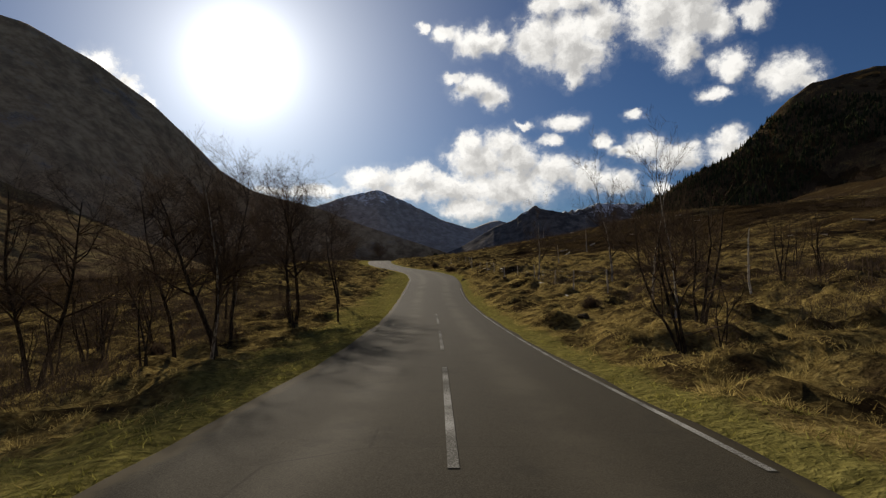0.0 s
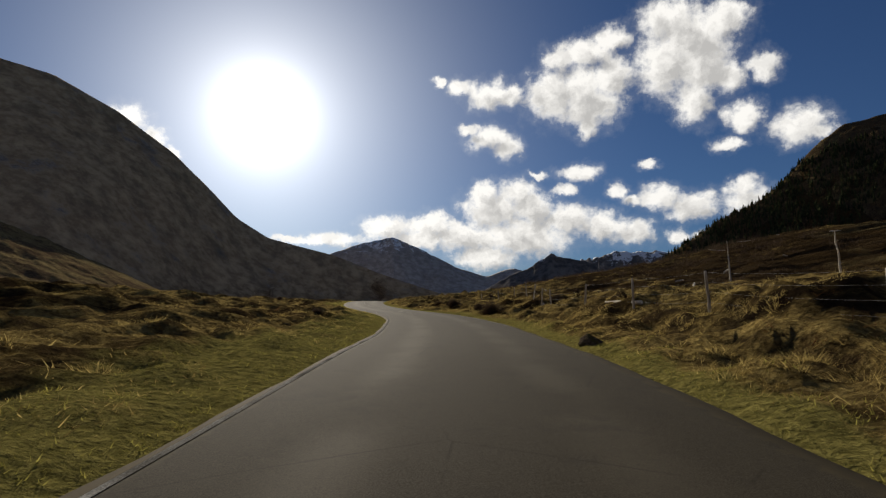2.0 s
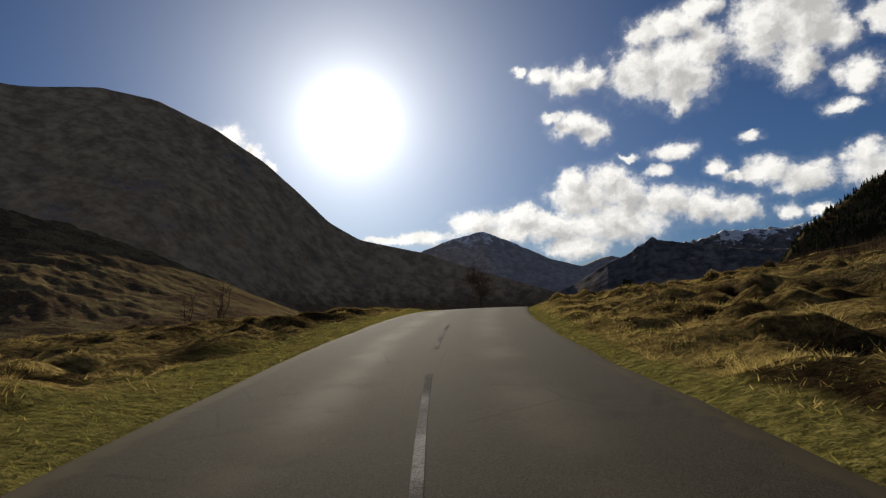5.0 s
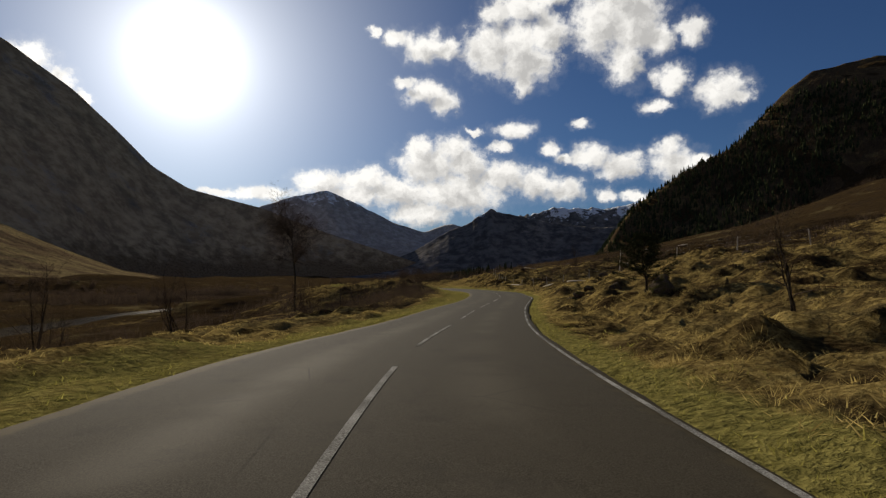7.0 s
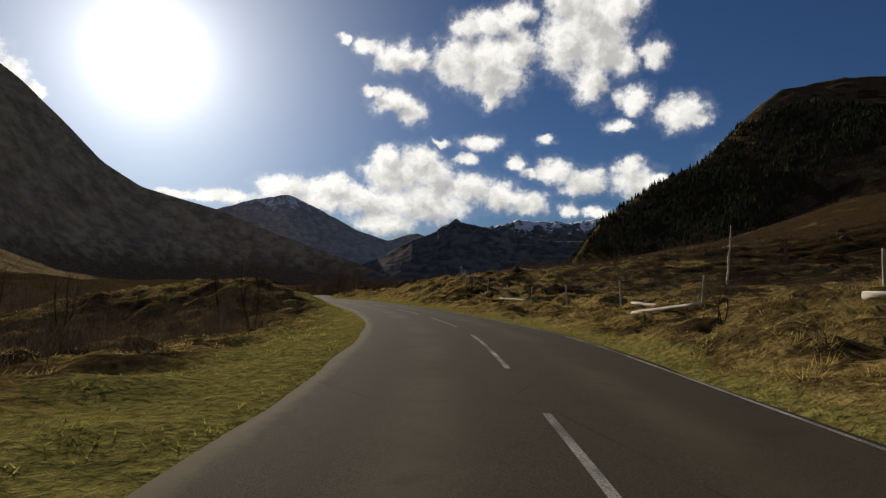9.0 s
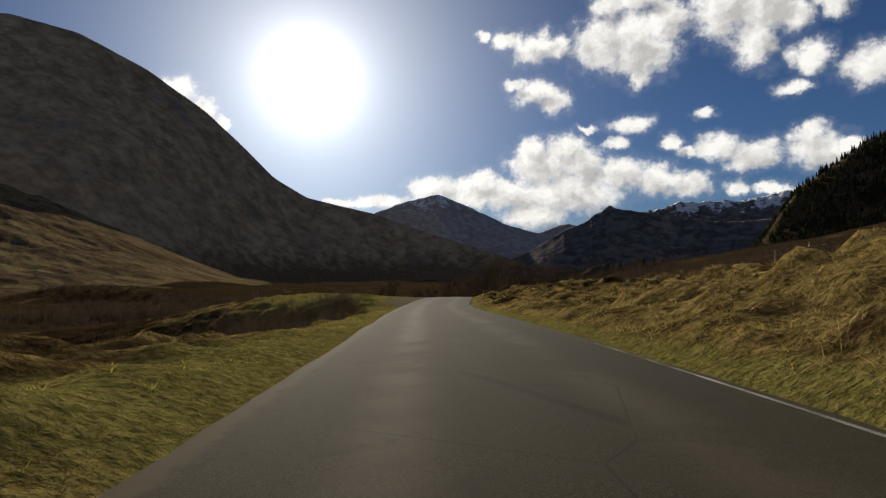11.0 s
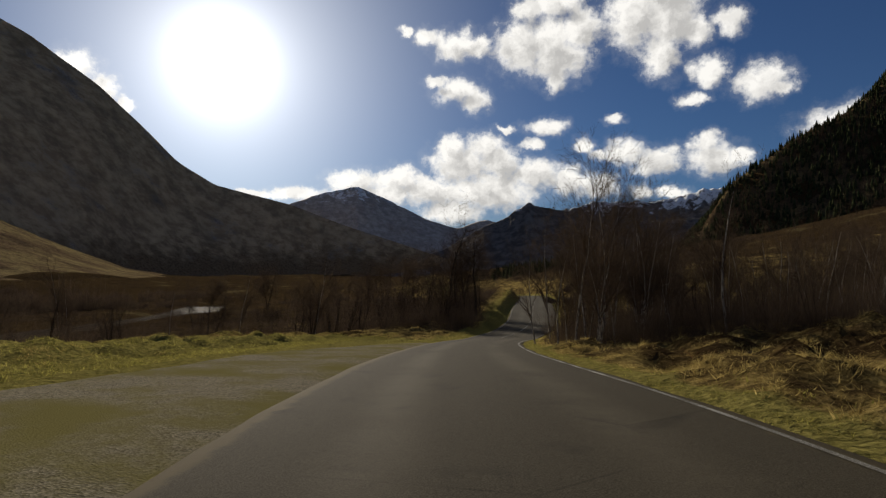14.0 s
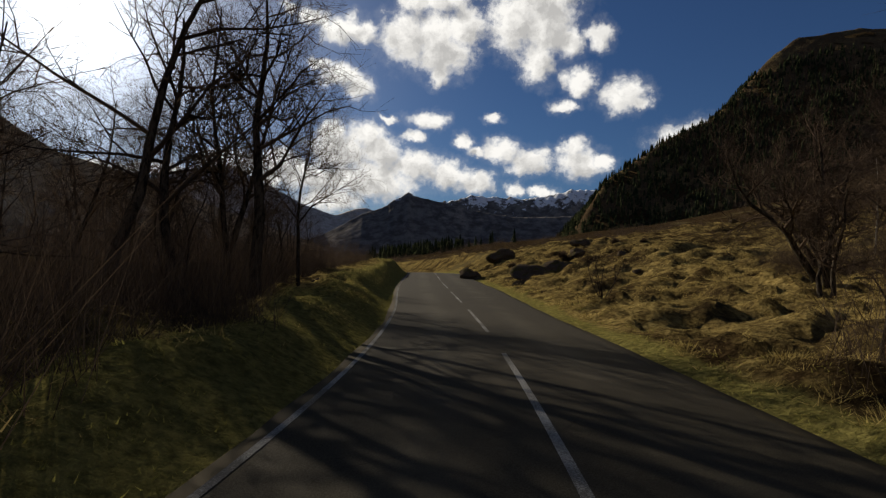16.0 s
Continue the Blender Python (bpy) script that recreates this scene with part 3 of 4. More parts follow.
# ------------------------------------------------------------------ ground, road
def build_ground():
    half = spread(14.0, 0.30, 1.072, 4700.0)
    us = np.concatenate([-half[:0:-1], half])
    ahead = spread(440.0, 0.44, 1.09, 4800.0)
    back = spread(6.0, 0.4, 1.13, 4700.0)
    ys = np.concatenate([-back[:0:-1], ahead])
    u, y = np.meshgrid(us, ys)
    x = u + road_x(y)
    z = land(x, y)
    me = grid_mesh("ground", x, y, z, M["ground"])
    ob = tagged(new("ground", me), "rough hill grass, moss and brown heath of a glen floor", "ground", kind="structure")
    u = u - wider(y, u)
    d = np.abs(u)
    red = np.clip((d - 14) / 26, 0, 1) * np.where(u > 0, 0.74, 0.85) + 0.25 * wave(x, y, 12.0, 31, 2) + np.clip((d - 22) / 30, 0, 1) * (0.6 * wave(x, y, 40.0, 32, 3) + 0.5 * np.clip((y - 440) / 70, 0, 1)) + np.where((u > 3.6) & (u < 40), 0.55 * wave(x, y, 3.0, 33, 2) + 0.12, 0) + np.where((u < -6) & (u > -40), 0.5 * wave(x, y, 3.6, 36, 2) + 0.05, 0)
    green = np.where(u < 0, np.clip((6.5 - d) / 2.5, 0, 1) * 0.8, np.clip((3.7 - d) / 0.9, 0, 1)) + 0.25 * wave(x, y, 5.0, 35, 2) * (d < 14)
    green = np.maximum(green, np.clip((y - 300) / 8, 0, 1) * np.clip((374 - y) / 10, 0, 1) * (u < 0) * np.clip((20 - d) / 6, 0, 1))
    red = red - 0.55 * ((u > 3.4) & (u < 46)) * np.clip((y - 384) / 8, 0, 1) * np.clip((452 - y) / 10, 0, 1)
    attr = me.color_attributes.new("cover", "FLOAT_COLOR", "POINT")
    flat = np.stack([np.clip(red, 0, 1), np.clip(green, 0, 1), 0 * red, 1 + 0 * red], -1)
    attr.data.foreach_set("color", flat.astype(np.float32).ravel())
    return ob


ROAD_HALF = 2.5


def build_road():
    ys = np.arange(-60, 520, 0.8)
    us = np.array([-2.52, -2.45, -2.2, -1.6, -0.8, 0, 0.8, 1.6, 2.2, 2.45, 2.52])
    u, y = np.meshgrid(us, ys)
    slope = (road_x(y + 1) - road_x(y - 1)) / 2
    mid, half = (hermite(EY, EL, y) + hermite(EY, ER, y)) / 2, (hermite(EY, ER, y) - hermite(EY, EL, y)) / 2
    ragged = 0.10 * wave(y, u * 0 + np.sign(u) * 50, 1.8, 41, 3) * (np.abs(u) > 2.3)
    w = mid + u * half / ROAD_HALF + ragged
    c, s = 1 / np.sqrt(1 + slope ** 2), slope / np.sqrt(1 + slope ** 2)
    x, yy = road_x(y) + w * c, y - w * s
    z = road_z(y) + 0.045 * (1 - (u / ROAD_HALF) ** 2) + 0.004 - 0.12 * (np.abs(u) > 2.5)
    me = grid_mesh("road", x, yy, z, M["asphalt"])
    attr = me.attributes.new("across", "FLOAT", "POINT")
    attr.data.foreach_set("value", u.astype(np.float32).ravel())
    return tagged(new("road", me), "narrow worn grey asphalt road with faded markings", "road", kind="structure")


def stripe(y0, y1, where, width, road, name):
    """One painted line along the road: where is -1 at its left edge, 0 in the middle, 1 at its right edge."""
    n = max(2, int((y1 - y0) / 0.8) + 1)
    y, k = np.meshgrid(np.linspace(y0, y1, n), np.array([-0.5, 0.5]), indexing="ij")
    slope = (road_x(y + 1) - road_x(y - 1)) / 2
    c, s = 1 / np.sqrt(1 + slope ** 2), slope / np.sqrt(1 + slope ** 2)
    mid, half = (hermite(EY, EL, y) + hermite(EY, ER, y)) / 2, (hermite(EY, ER, y) - hermite(EY, EL, y)) / 2
    off = where * (half - 0.2) + k * width
    w = mid + off
    z = road_z(y) + 0.045 * (1 - (off / half) ** 2) + 0.011
    part(name, grid_mesh(name, road_x(y) + w * c, y - w * s, z, M["paint"]), road)


ground = build_ground()
road = build_road()
for a, b, dash, gap in ((4, 30, 6, 3), (93, 132, 6, 3), (168, 250, 6, 3), (372, 446, 6, 3)):
    y = a
    while y < b:
        stripe(y, y + dash, 0.0, 0.085, road, "centre_dash")
        y += dash + gap
for a, b, u in ((44, 112, -1), (234, 262, -1), (366, 444, -1), (4, 52, 1), (76, 100, 1), (150, 275, 1), (304, 380, 1)):
    stripe(a, b, u, 0.075, road, "edge_line")


# ------------------------------------------------------------------ mountains
HUB = (-8.0, 190.0)


def mountain(name, label, profile, far, base, roughness, seed, rows=46, step=0.12, power=1.12, mat="mountain", run=1.3, jag=0.0, lumps=1.0, gully=0.0):
    """A ridge round the hub: profile holds azimuth, elevation of the crest; far and base its distances (base, crest)."""
    prof = sorted(profile)
    pa, pe = np.array([p[0] for p in prof], float), np.array([p[1] for p in prof], float)
    az = np.arange(pa[0], pa[-1] + 1e-6, step)
    el = np.interp(az, pa, pe)
    k = np.array([0.25, 0.5, 0.25])
    el = el + jag * np.clip(el / 5.5, 0, 1) ** 3 * (np.abs(wave(az * 7, az * 0, 5.0, seed + 2, 4)) * 1.6 - 0.5)
    for _ in range(1 if jag else 4):
        el = np.convolve(np.pad(el, 1, mode="edge"), k, "valid")
    dist = np.interp(az, *zip(*sorted(far))) if isinstance(far, list) else np.full(az.shape, float(far))
    top = dist * np.tan(np.radians(el))
    t = np.concatenate([np.linspace(0, 1, rows), [1.06, 1.2, 1.35]])
    A, T = np.meshgrid(np.radians(az), t)
    width = 81 if isinstance(far, list) else 2 * len(az) + 1
    even = np.convolve(np.pad(top, width // 2, mode="edge"), np.ones(width) / width, "valid") if isinstance(far, list) else np.full(az.shape, top.max())
    foot = np.maximum(base, dist - run * even)[None, :]
    r = foot + (dist[None, :] - foot) * T
    up = np.where(T <= 1, np.clip(T, 0, 1) ** power, 1 - (T - 1) * 2.2)
    x, y = HUB[0] - r * np.sin(A), HUB[1] + r * np.cos(A)
    size = dist.mean()
    w = wave(x, y, size * 0.16, seed, 5) * 0.7 + (np.abs(wave(x, y, size * 0.09, seed + 9, 4)) - 0.35) * 0.6
    z = -8 + (top[None, :] + 8) * up + roughness * top[None, :] * w * np.clip(T * 3, 0, 1) * (1 - 0.9 * np.exp(-((T - 1) / 0.04) ** 2)) * (T < 1.2)
    z = z + lumps * top[None, :] * (0.018 * wave(x, y, size * 0.012, seed + 4, 3) + 0.03 * wave(x, y, size * 0.04, seed + 6, 3)) * (T > 0.12)
    cut = np.abs(wave(A * dist[None, :] / 620 + 0.9 * T, T * 1.3 + seed, 1.0, seed + 5, 3)) - 0.3
    z = z + gully * top[None, :] * cut * np.clip(4 * T * (1 - T) + 0.12, 0, 1) * (T <= 1)
    z = z * np.clip((az - pa[0]) / 2, 0.02, 1)[None, :] ** 0.5 * np.clip((pa[-1] - az) / 2, 0.02, 1)[None, :] ** 0.5 - (T == 0) * 30
    me = grid_mesh(name, x, y, z, M[mat])
    return tagged(new(name, me), label, "mountain", kind="structure")


mountain("mountain_west", "great dark heather and rock mountainside falling steeply to the glen",
         [(-7, 0.2), (-4, 0.9), (0, 2.2), (3, 3.2), (8, 4.8), (13, 6.7), (19.5, 8.2), (22.6, 10.0), (25.3, 12.7), (28.7, 15.7), (33.5, 18.7), (38.6, 20.7),
          (43.5, 21.2), (49, 20.2), (60, 20), (90, 22), (130, 17), (170, 12), (200, 11), (220, 9)], [(-7, 3100), (10, 3300), (220, 3600)], 260, 0.02, 3, rows=90, step=0.22, power=1.08, mat="crag", run=1.15, lumps=0.06, gully=0.05)
mountain("mountain_spur", "low brown grassy spur at the foot of the great mountain",
         [(21, 0.1), (25, 0.7), (28, 1.9), (33, 4.1), (38, 6.4), (43, 8.4), (50, 10.5), (60, 11.5), (75, 10.5), (90, 8), (104, 3)], 1500, 420, 0.07, 61, rows=90, step=0.16, power=1.1, mat="spur", run=2.9, lumps=1.1, gully=0.10)
mountain("mountain_peak", "distant peak with streaks of snow near its rounded top",
         [(24, 0.5), (18, 4), (15, 5.6), (13, 6.9), (9.8, 8.0), (6.7, 8.65), (3.8, 7.4), (0, 5.5), (-3, 4.5), (-6, 5.4), (-7.3, 5.0), (-9, 4), (-12, 2), (-16, 0.3)], 4450, 1500, 0.10, 12, lumps=0.6, gully=0.05)
mountain("mountain_crag", "distant dark craggy hill closing the glen",
         [(9, 0.1), (4, 0.8), (0, 1.8), (-2, 2.6), (-3.8, 3.6), (-5.6, 4.7), (-7.5, 5.4), (-9.2, 6.5), (-9.9, 6.95), (-10.6, 6.6), (-13, 6.1), (-16, 5.4), (-20, 4.8), (-26, 5.0), (-34, 4.5)], 3400, 900, 0.04, 23, mat="far_rock", rows=80, jag=0.14, step=0.08, lumps=0.08, gully=0.05)
mountain("mountain_snow_ridge", "distant jagged ridge with snow patches",
         [(-6, 0.3), (-10, 4), (-12.5, 6.0), (-14.5, 6.3), (-16.2, 7.0), (-16.8, 6.7), (-18.5, 6.8), (-21, 6.6), (-24, 7.1), (-26, 7.5), (-30, 7.6), (-36, 7.0), (-42, 6)], 4300, 1800, 0.08, 34, mat="far_rock", rows=70, jag=0.22, step=0.08, lumps=0.2, gully=0.06)
mountain("mountain_east", "dark hills closing the glen behind", [(-42, 4), (-60, 12), (-90, 15), (-130, 14), (-150, 9)], 3200, 900, 0.08, 45, step=0.3, mat="crag")


def wooded_hill():
    xs, ys = np.meshgrid(np.concatenate([np.arange(60, 1300, 7.0), np.arange(1300, 2400, 25.0)]), np.concatenate([np.arange(150, 700, 12.0), np.arange(700, 1180, 6.0), np.arange(1180, 2200, 40.0)]))
    z = land(xs, ys) + np.where(hill(xs, ys) > land(xs, ys) - 14, 0.6, -3.0)
    me = grid_mesh("hill_east", xs, ys, z, M["hill"])
    return tagged(new("hill_east", me), "steep heathery hill with conifer woods on its flank", "hill", kind="structure")


wooded_hill()


def conifer_wood():
    rng = np.random.default_rng(5)
    n = 17000
    x, y = rng.uniform(90, 900, n), rng.uniform(420, 1120, n)
    h = hill(x, y)
    crest = np.interp(x, [c[0] for c in CREST], [c[2] for c in CREST])
    patch = wave(x, y, 150, 71, 3)
    keep = (h > 14 + 26 * patch + 0.6 * crest * np.clip((x - 330) / 260, 0, 1)) & (h < crest * (1.02 - 0.16 * np.clip((x - 600) / 120, 0, 1) - 0.7 * np.clip((x - 700) / 260, 0, 1)) + 14 * patch)
    x, y = x[keep], y[keep]
    # a small plantation on the glen floor ahead
    px, py = rng.normal(44, 13, 150), rng.normal(640, 16, 150)
    x, y = np.concatenate([x, px]), np.concatenate([y, py])
    z = land(x, y) - 0.5
    tall = np.where(x < 88, rng.uniform(4, 8, len(x)), rng.uniform(6, 12.5, len(x)))
    verts, faces = [], []
    tiers, around = 4, 6
    for k in range(tiers):
        lo, hi = k / tiers * 0.85, min(1.0, (k + 1.7) / tiers * 0.85 + 0.05 * (k == tiers - 1) + 0.02)
        rad = (1 - lo) * 0.21 + 0.01
        ang = np.linspace(0, 2 * np.pi, around, endpoint=False)[None, :] + rng.uniform(0, 6, (len(x), 1))
        rr = rad * tall[:, None] * rng.uniform(0.6, 1.25, (len(x), around))
        ring = np.stack([x[:, None] + rr * np.cos(ang), y[:, None] + rr * np.sin(ang), z[:, None] + tall[:, None] * (lo + rng.uniform(-0.03, 0.03, (len(x), around)))], -1)
        tip = np.stack([x, y, z + tall * hi], -1)[:, None, :]
        verts.append(np.concatenate([ring, tip], 1))
    V = np.stack(verts, 1).reshape(-1, 3)
    base = np.arange(len(x) * tiers)[:, None] * (around + 1)
    i = np.arange(around)
    tri = np.stack([base + i, base + (i + 1) % around, base + around + 0 * i], -1).reshape(-1, 3)
    me = raw_mesh("conifer_wood", V, tri.ravel(), np.arange(len(tri)) * 3, M["needle"])
    tagged(new("conifer_wood", me), "dense dark green conifer plantation on the hillside", "woodland", kind="stuff")


conifer_wood()


def river():
    y = np.arange(-60, 520, 4.0)
    y, k = np.meshgrid(y, np.linspace(-7, 7, 5), indexing="ij")
    mid = road_x(y) - (84 + 9 * wave(y, y * 0, 90, 4, 1))
    x = mid + k
    z = land(mid, y) + 1.35
    z = np.repeat(np.convolve(np.pad(z[:, 2], 6, mode="edge"), np.ones(13) / 13, "valid")[:, None], 5, 1)
    me = grid_mesh("river", x, y, z, M["water"])
    tagged(new("river", me), "shallow river glinting on the glen floor", "river", kind="structure")


river()


def layby():
    y, k = np.meshgrid(np.arange(309, 364, 0.8), np.linspace(0, 1, 7), indexing="ij")
    wide = 4.2 * np.clip((y - 309) / 12, 0, 1) ** 0.7 * np.clip((363.5 - y) / 12, 0, 1) ** 0.7 + 0.1
    x = road_x(y) + hermite(EY, EL, y) + 0.05 - wide * k + 0.25 * wave(y, k * 9, 3, 8, 2)
    z = np.maximum(land(x, y), land(x + 0.3, y)) + 0.035 - 0.12 * (k > 0.99) - 0.12 * np.clip(1.2 - wide, 0, 1)
    me = grid_mesh("layby", x, y, z, M["gravel"])
    tagged(new("layby", me), "pale gravel lay-by beside the road", "lay-by", kind="structure")


layby()


# ------------------------------------------------------------------ grass
def blades(name, label, x, y, height, width, lean, mat, rng, category="grass", out=None, fine=False):
    """One sheet of grass blades: each a bent, tapering strip. x, y: feet; the rest: arrays."""
    n = len(x)
    z = land(x, y) - 0.02
    turn, tilt = rng.uniform(0, 2 * np.pi, n), rng.uniform(0, 2 * np.pi, n)
    sx, sy = np.cos(turn) * width / 2, np.sin(turn) * width / 2
    if out is not None:
        tilt = out + rng.normal(0, 0.5, n)
    lx, ly = np.cos(tilt) * lean, np.sin(tilt) * lean
    foot = np.stack([x, y, z], -1)
    mid = foot + np.stack([lx * 0.35 * height, ly * 0.35 * height, 0.62 * height], -1)
    tip = foot + np.stack([lx * height, ly * height, np.maximum(0.25, 1.0 - 0.35 * lean) * height], -1)
    s = np.stack([sx, sy, 0 * sx], -1)
    if fine:
        # thin twigs: one sliver each
        v = np.stack([foot - s, foot + s, tip], 1).reshape(-1, 3)
        me = raw_mesh(name, v, np.arange(3 * n), np.arange(n) * 3, mat)
        tagged(new(name, me), label, category, kind="stuff")
        return
    v = np.stack([foot - s, foot + s, mid + s * 0.8, mid - s * 0.8, tip], 1).reshape(-1, 3)
    b = np.arange(n)[:, None] * 5
    loops = (b + np.array([0, 1, 2, 3, 3, 2, 4])).ravel()
    starts = (np.arange(n)[:, None] * 7 + np.array([0, 4])).ravel()
    me = raw_mesh(name, v, loops, starts, mat)
    tagged(new(name, me), label, category, kind="stuff")


def clumps(rng, n, y0, y1, d0, d1, per, radius, keep=None):
    """Feet of blades in tufts beside the road; d counts to the right."""
    cy, cd = rng.uniform(y0, y1, n), d0 + (d1 - d0) * rng.uniform(0, 1, n) ** 1.35
    cx = beside(cy, cd)
    if keep is not None:
        ok = keep(cx, cy, cd)
        cx, cy, cd = cx[ok], cy[ok], cd[ok]
    big = rng.uniform(0.6, 1.3, len(cx))
    a, r = rng.uniform(0, 2 * np.pi, (len(cx), per)), np.sqrt(rng.uniform(0, 1, (len(cx), per))) * radius * big[:, None]
    return (cx[:, None] + r * np.cos(a)).ravel(), (cy[:, None] + r * np.sin(a)).ravel(), np.repeat(big, per), a.ravel()


def grasses():
    rng = np.random.default_rng(11)
    wild = lambda x, y, d: (wave(x, y, 6.0, 61, 2) > -0.35) & (np.abs(d) > 3.1)
    x, y, b, o = clumps(rng, 19000, -4, 436, 3.1, 20.0, 13, 0.22, wild)
    n = len(x)
    blades("hummock_grass", "straw-coloured dead grass matted over hummocks of the bank", x, y, b * rng.uniform(0.06, 0.20, n), rng.uniform(0.010, 0.024, n), rng.uniform(0.6, 2.2, n), M["tussock"], rng, fine=True)
    x, y, b, o = clumps(rng, 6600, -4, 436, 3.2, 17.0, 72, 0.20, wild)
    n = len(x)
    blades("tussock_grass", "straw-coloured dead tussock grass on the roadside bank", x, y, b * rng.uniform(0.08, 0.24, n), rng.uniform(0.005, 0.012, n), rng.uniform(0.3, 1.5, n), M["tussock"], rng, out=o, fine=True)
    left = lambda x, y, d: (wave(x, y, 6.0, 62, 2) > -0.1) & ~((y > 302) & (y < 366) & (d > -9))
    x, y, b, o = clumps(rng, 17000, -4, 432, -3.2, -24.0, 14, 0.22, left)
    n = len(x)
    blades("moor_grass", "short pale moor grass beside the road", x, y, b * rng.uniform(0.05, 0.17, n), rng.uniform(0.010, 0.022, n), rng.uniform(0.5, 2.0, n), M["tussock"], rng, fine=True)
    x, y, b, o = clumps(rng, 2600, -4, 432, -4.6, -16.0, 80, 0.20, left)
    n = len(x)
    blades("tussock_grass", "straw-coloured dead tussock grass beside the road", x, y, b * rng.uniform(0.07, 0.20, n), rng.uniform(0.005, 0.011, n), rng.uniform(0.3, 1.3, n), M["tussock"], rng, out=o, fine=True)
    x, y, b, o = clumps(rng, 2900, -4, 450, 16.0, 50.0, 30, 0.6, lambda x, y, d: wave(x, y, 9.0, 61, 2) > 0.1)
    n = len(x)
    blades("hill_grass", "dead grass on the open hillside", x, y, b * rng.uniform(0.10, 0.26, n), rng.uniform(0.012, 0.028, n), rng.uniform(0.5, 1.6, n), M["tussock"], rng, fine=True)
    x, y, b, o = clumps(rng, 3400, -4, 450, 5.0, 60.0, 14, 0.45, lambda x, y, d: wave(x, y, 9.0, 63, 2) > 0.12)
    n = len(x)
    blades("dead_bracken", "collapsed rust-brown bracken and heather", x, y, b * rng.uniform(0.12, 0.36, n), rng.uniform(0.012, 0.03, n), rng.uniform(0.6, 1.8, n), M["bracken"], rng, "bracken", fine=True)
    x, y, b, o = clumps(rng, 1800, -4, 440, -7.0, -60.0, 14, 0.45, lambda x, y, d: (wave(x, y, 9.0, 64, 2) > 0.0) & ~((y > 300) & (y < 366) & (d > -24)))
    n = len(x)
    blades("dead_bracken", "collapsed rust-brown bracken and heather", x, y, b * rng.uniform(0.15, 0.45, n), rng.uniform(0.012, 0.035, n), rng.uniform(0.6, 1.8, n), M["bracken"], rng, "bracken", fine=True)
    # bare scrub woods on the glen floor and the cleared slope
    for y0, y1, d0, d1, count, tall in ((60, 520, -97.0, -175.0, 1500, 4.5), (245, 520, -24.0, -78.0, 560, 3.2), (-20, 620, -110.0, -330.0, 2200, 7.5), (-20, 420, 60.0, 230.0, 1300, 2.4), (400, 760, 24.0, 260.0, 1300, 2.8), (250, 760, 230.0, 480.0, 1500, 4.0), (232, 345, 17.0, 48.0, 520, 3.2), (10, 232, 19.0, 62.0, 640, 1.5), (440, 900, -160.0, 200.0, 900, 5.0)):
        x, y, b, o = clumps(rng, count, y0, y1, d0, d1, 90, 1.8, lambda x, y, d: (wave(x, y, 40.0, 65, 3) > -0.12) & ((d < -20) | (d > 16)) & (np.abs(np.abs(d) - 84) > 12))
        n = len(x)
        b = b * np.clip(0.6 + 1.1 * wave(x, y, 38.0, 67, 2), 0.12, 1.5)
        blades("scrub_wood", "leafless brown scrub woodland on the glen floor", x, y, b * tall * rng.uniform(0.2, 1.0, n) ** 1.3, rng.uniform(0.02, 0.06, n) * (2.4 if tall > 7 else 1.0), rng.uniform(0.0, 0.7, n), M["twig"], rng, "woodland", fine=True)
    # birch woods on the upper flank of the hill
    n = 13000
    x, y = rng.uniform(420, 1250, n), rng.uniform(380, 1060, n)
    up = hill(x, y)
    ok = (up > 30) & (wave(x, y, 110, 66, 3) > -0.15 + np.clip((up - 200) / 250, 0, 0.5))
    x, y = (np.repeat(v[ok], 22) + rng.normal(0, 3.0, int(ok.sum()) * 22) for v in (x, y))
    n = len(x)
    blades("hill_birch_wood", "leafless brown birch wood on the hill flank", x, y, rng.uniform(2.0, 7.5, n), rng.uniform(0.2, 0.55, n), rng.uniform(0.0, 0.6, n), M["twig_far"], rng, "woodland", fine=True)
    # thickets close to the road
    for y0, y1, d0, d1, count, tall in ((202, 247, -6.5, -16.0, 110, 2.0), (284, 309, -6.0, -20.0, 150, 2.0), (8, 42, -8.0, -24.0, 70, 2.4), (380, 391, -4.6, -12.0, 60, 2.4), (391, 414, -6.4, -13.0, 80, 2.6), (382, 440, -7.0, -24.0, 280, 3.3), (350, 440, -18.0, -60.0, 420, 2.8), (356, 384, 4.6, 34.0, 420, 3.0), (384, 400, 14.0, 40.0, 130, 2.8), (14, 50, 9.0, 30.0, 60, 1.6), (214, 330, 14.0, 36.0, 260, 2.0), (150, 200, -16.0, -45.0, 60, 2.4)):
        x, y, b, o = clumps(rng, count, y0, y1, d0, d1, 230, 1.1)
        n = len(x)
        blades("thicket", "tangled leafless brown thicket", x, y, b * tall * rng.uniform(0.15, 1.0, n) ** 1.4, rng.uniform(0.004, 0.013, n), rng.uniform(0.1, 0.9, n), M["twig"], rng, "bushes", fine=True)
    for count, edge in ((5200, 3.9), (6800, -4.8)):
        x, y, b, o = clumps(rng, count, -4, 430, math.copysign(2.5, edge), edge, 12, 0.18, lambda x, y, d: ~((y > 305) & (y < 362) & (d < 0)))
        n = len(x)
        blades("verge_grass", "short mossy green verge grass", x, y, b * rng.uniform(0.04, 0.11, n), rng.uniform(0.010, 0.022, n), rng.uniform(0.3, 1.4, n), M["verge"], rng, fine=True)
    x, y, b, o = clumps(rng, 6500, 318, 374, -7.0, -20.0, 12, 0.25)
    n = len(x)
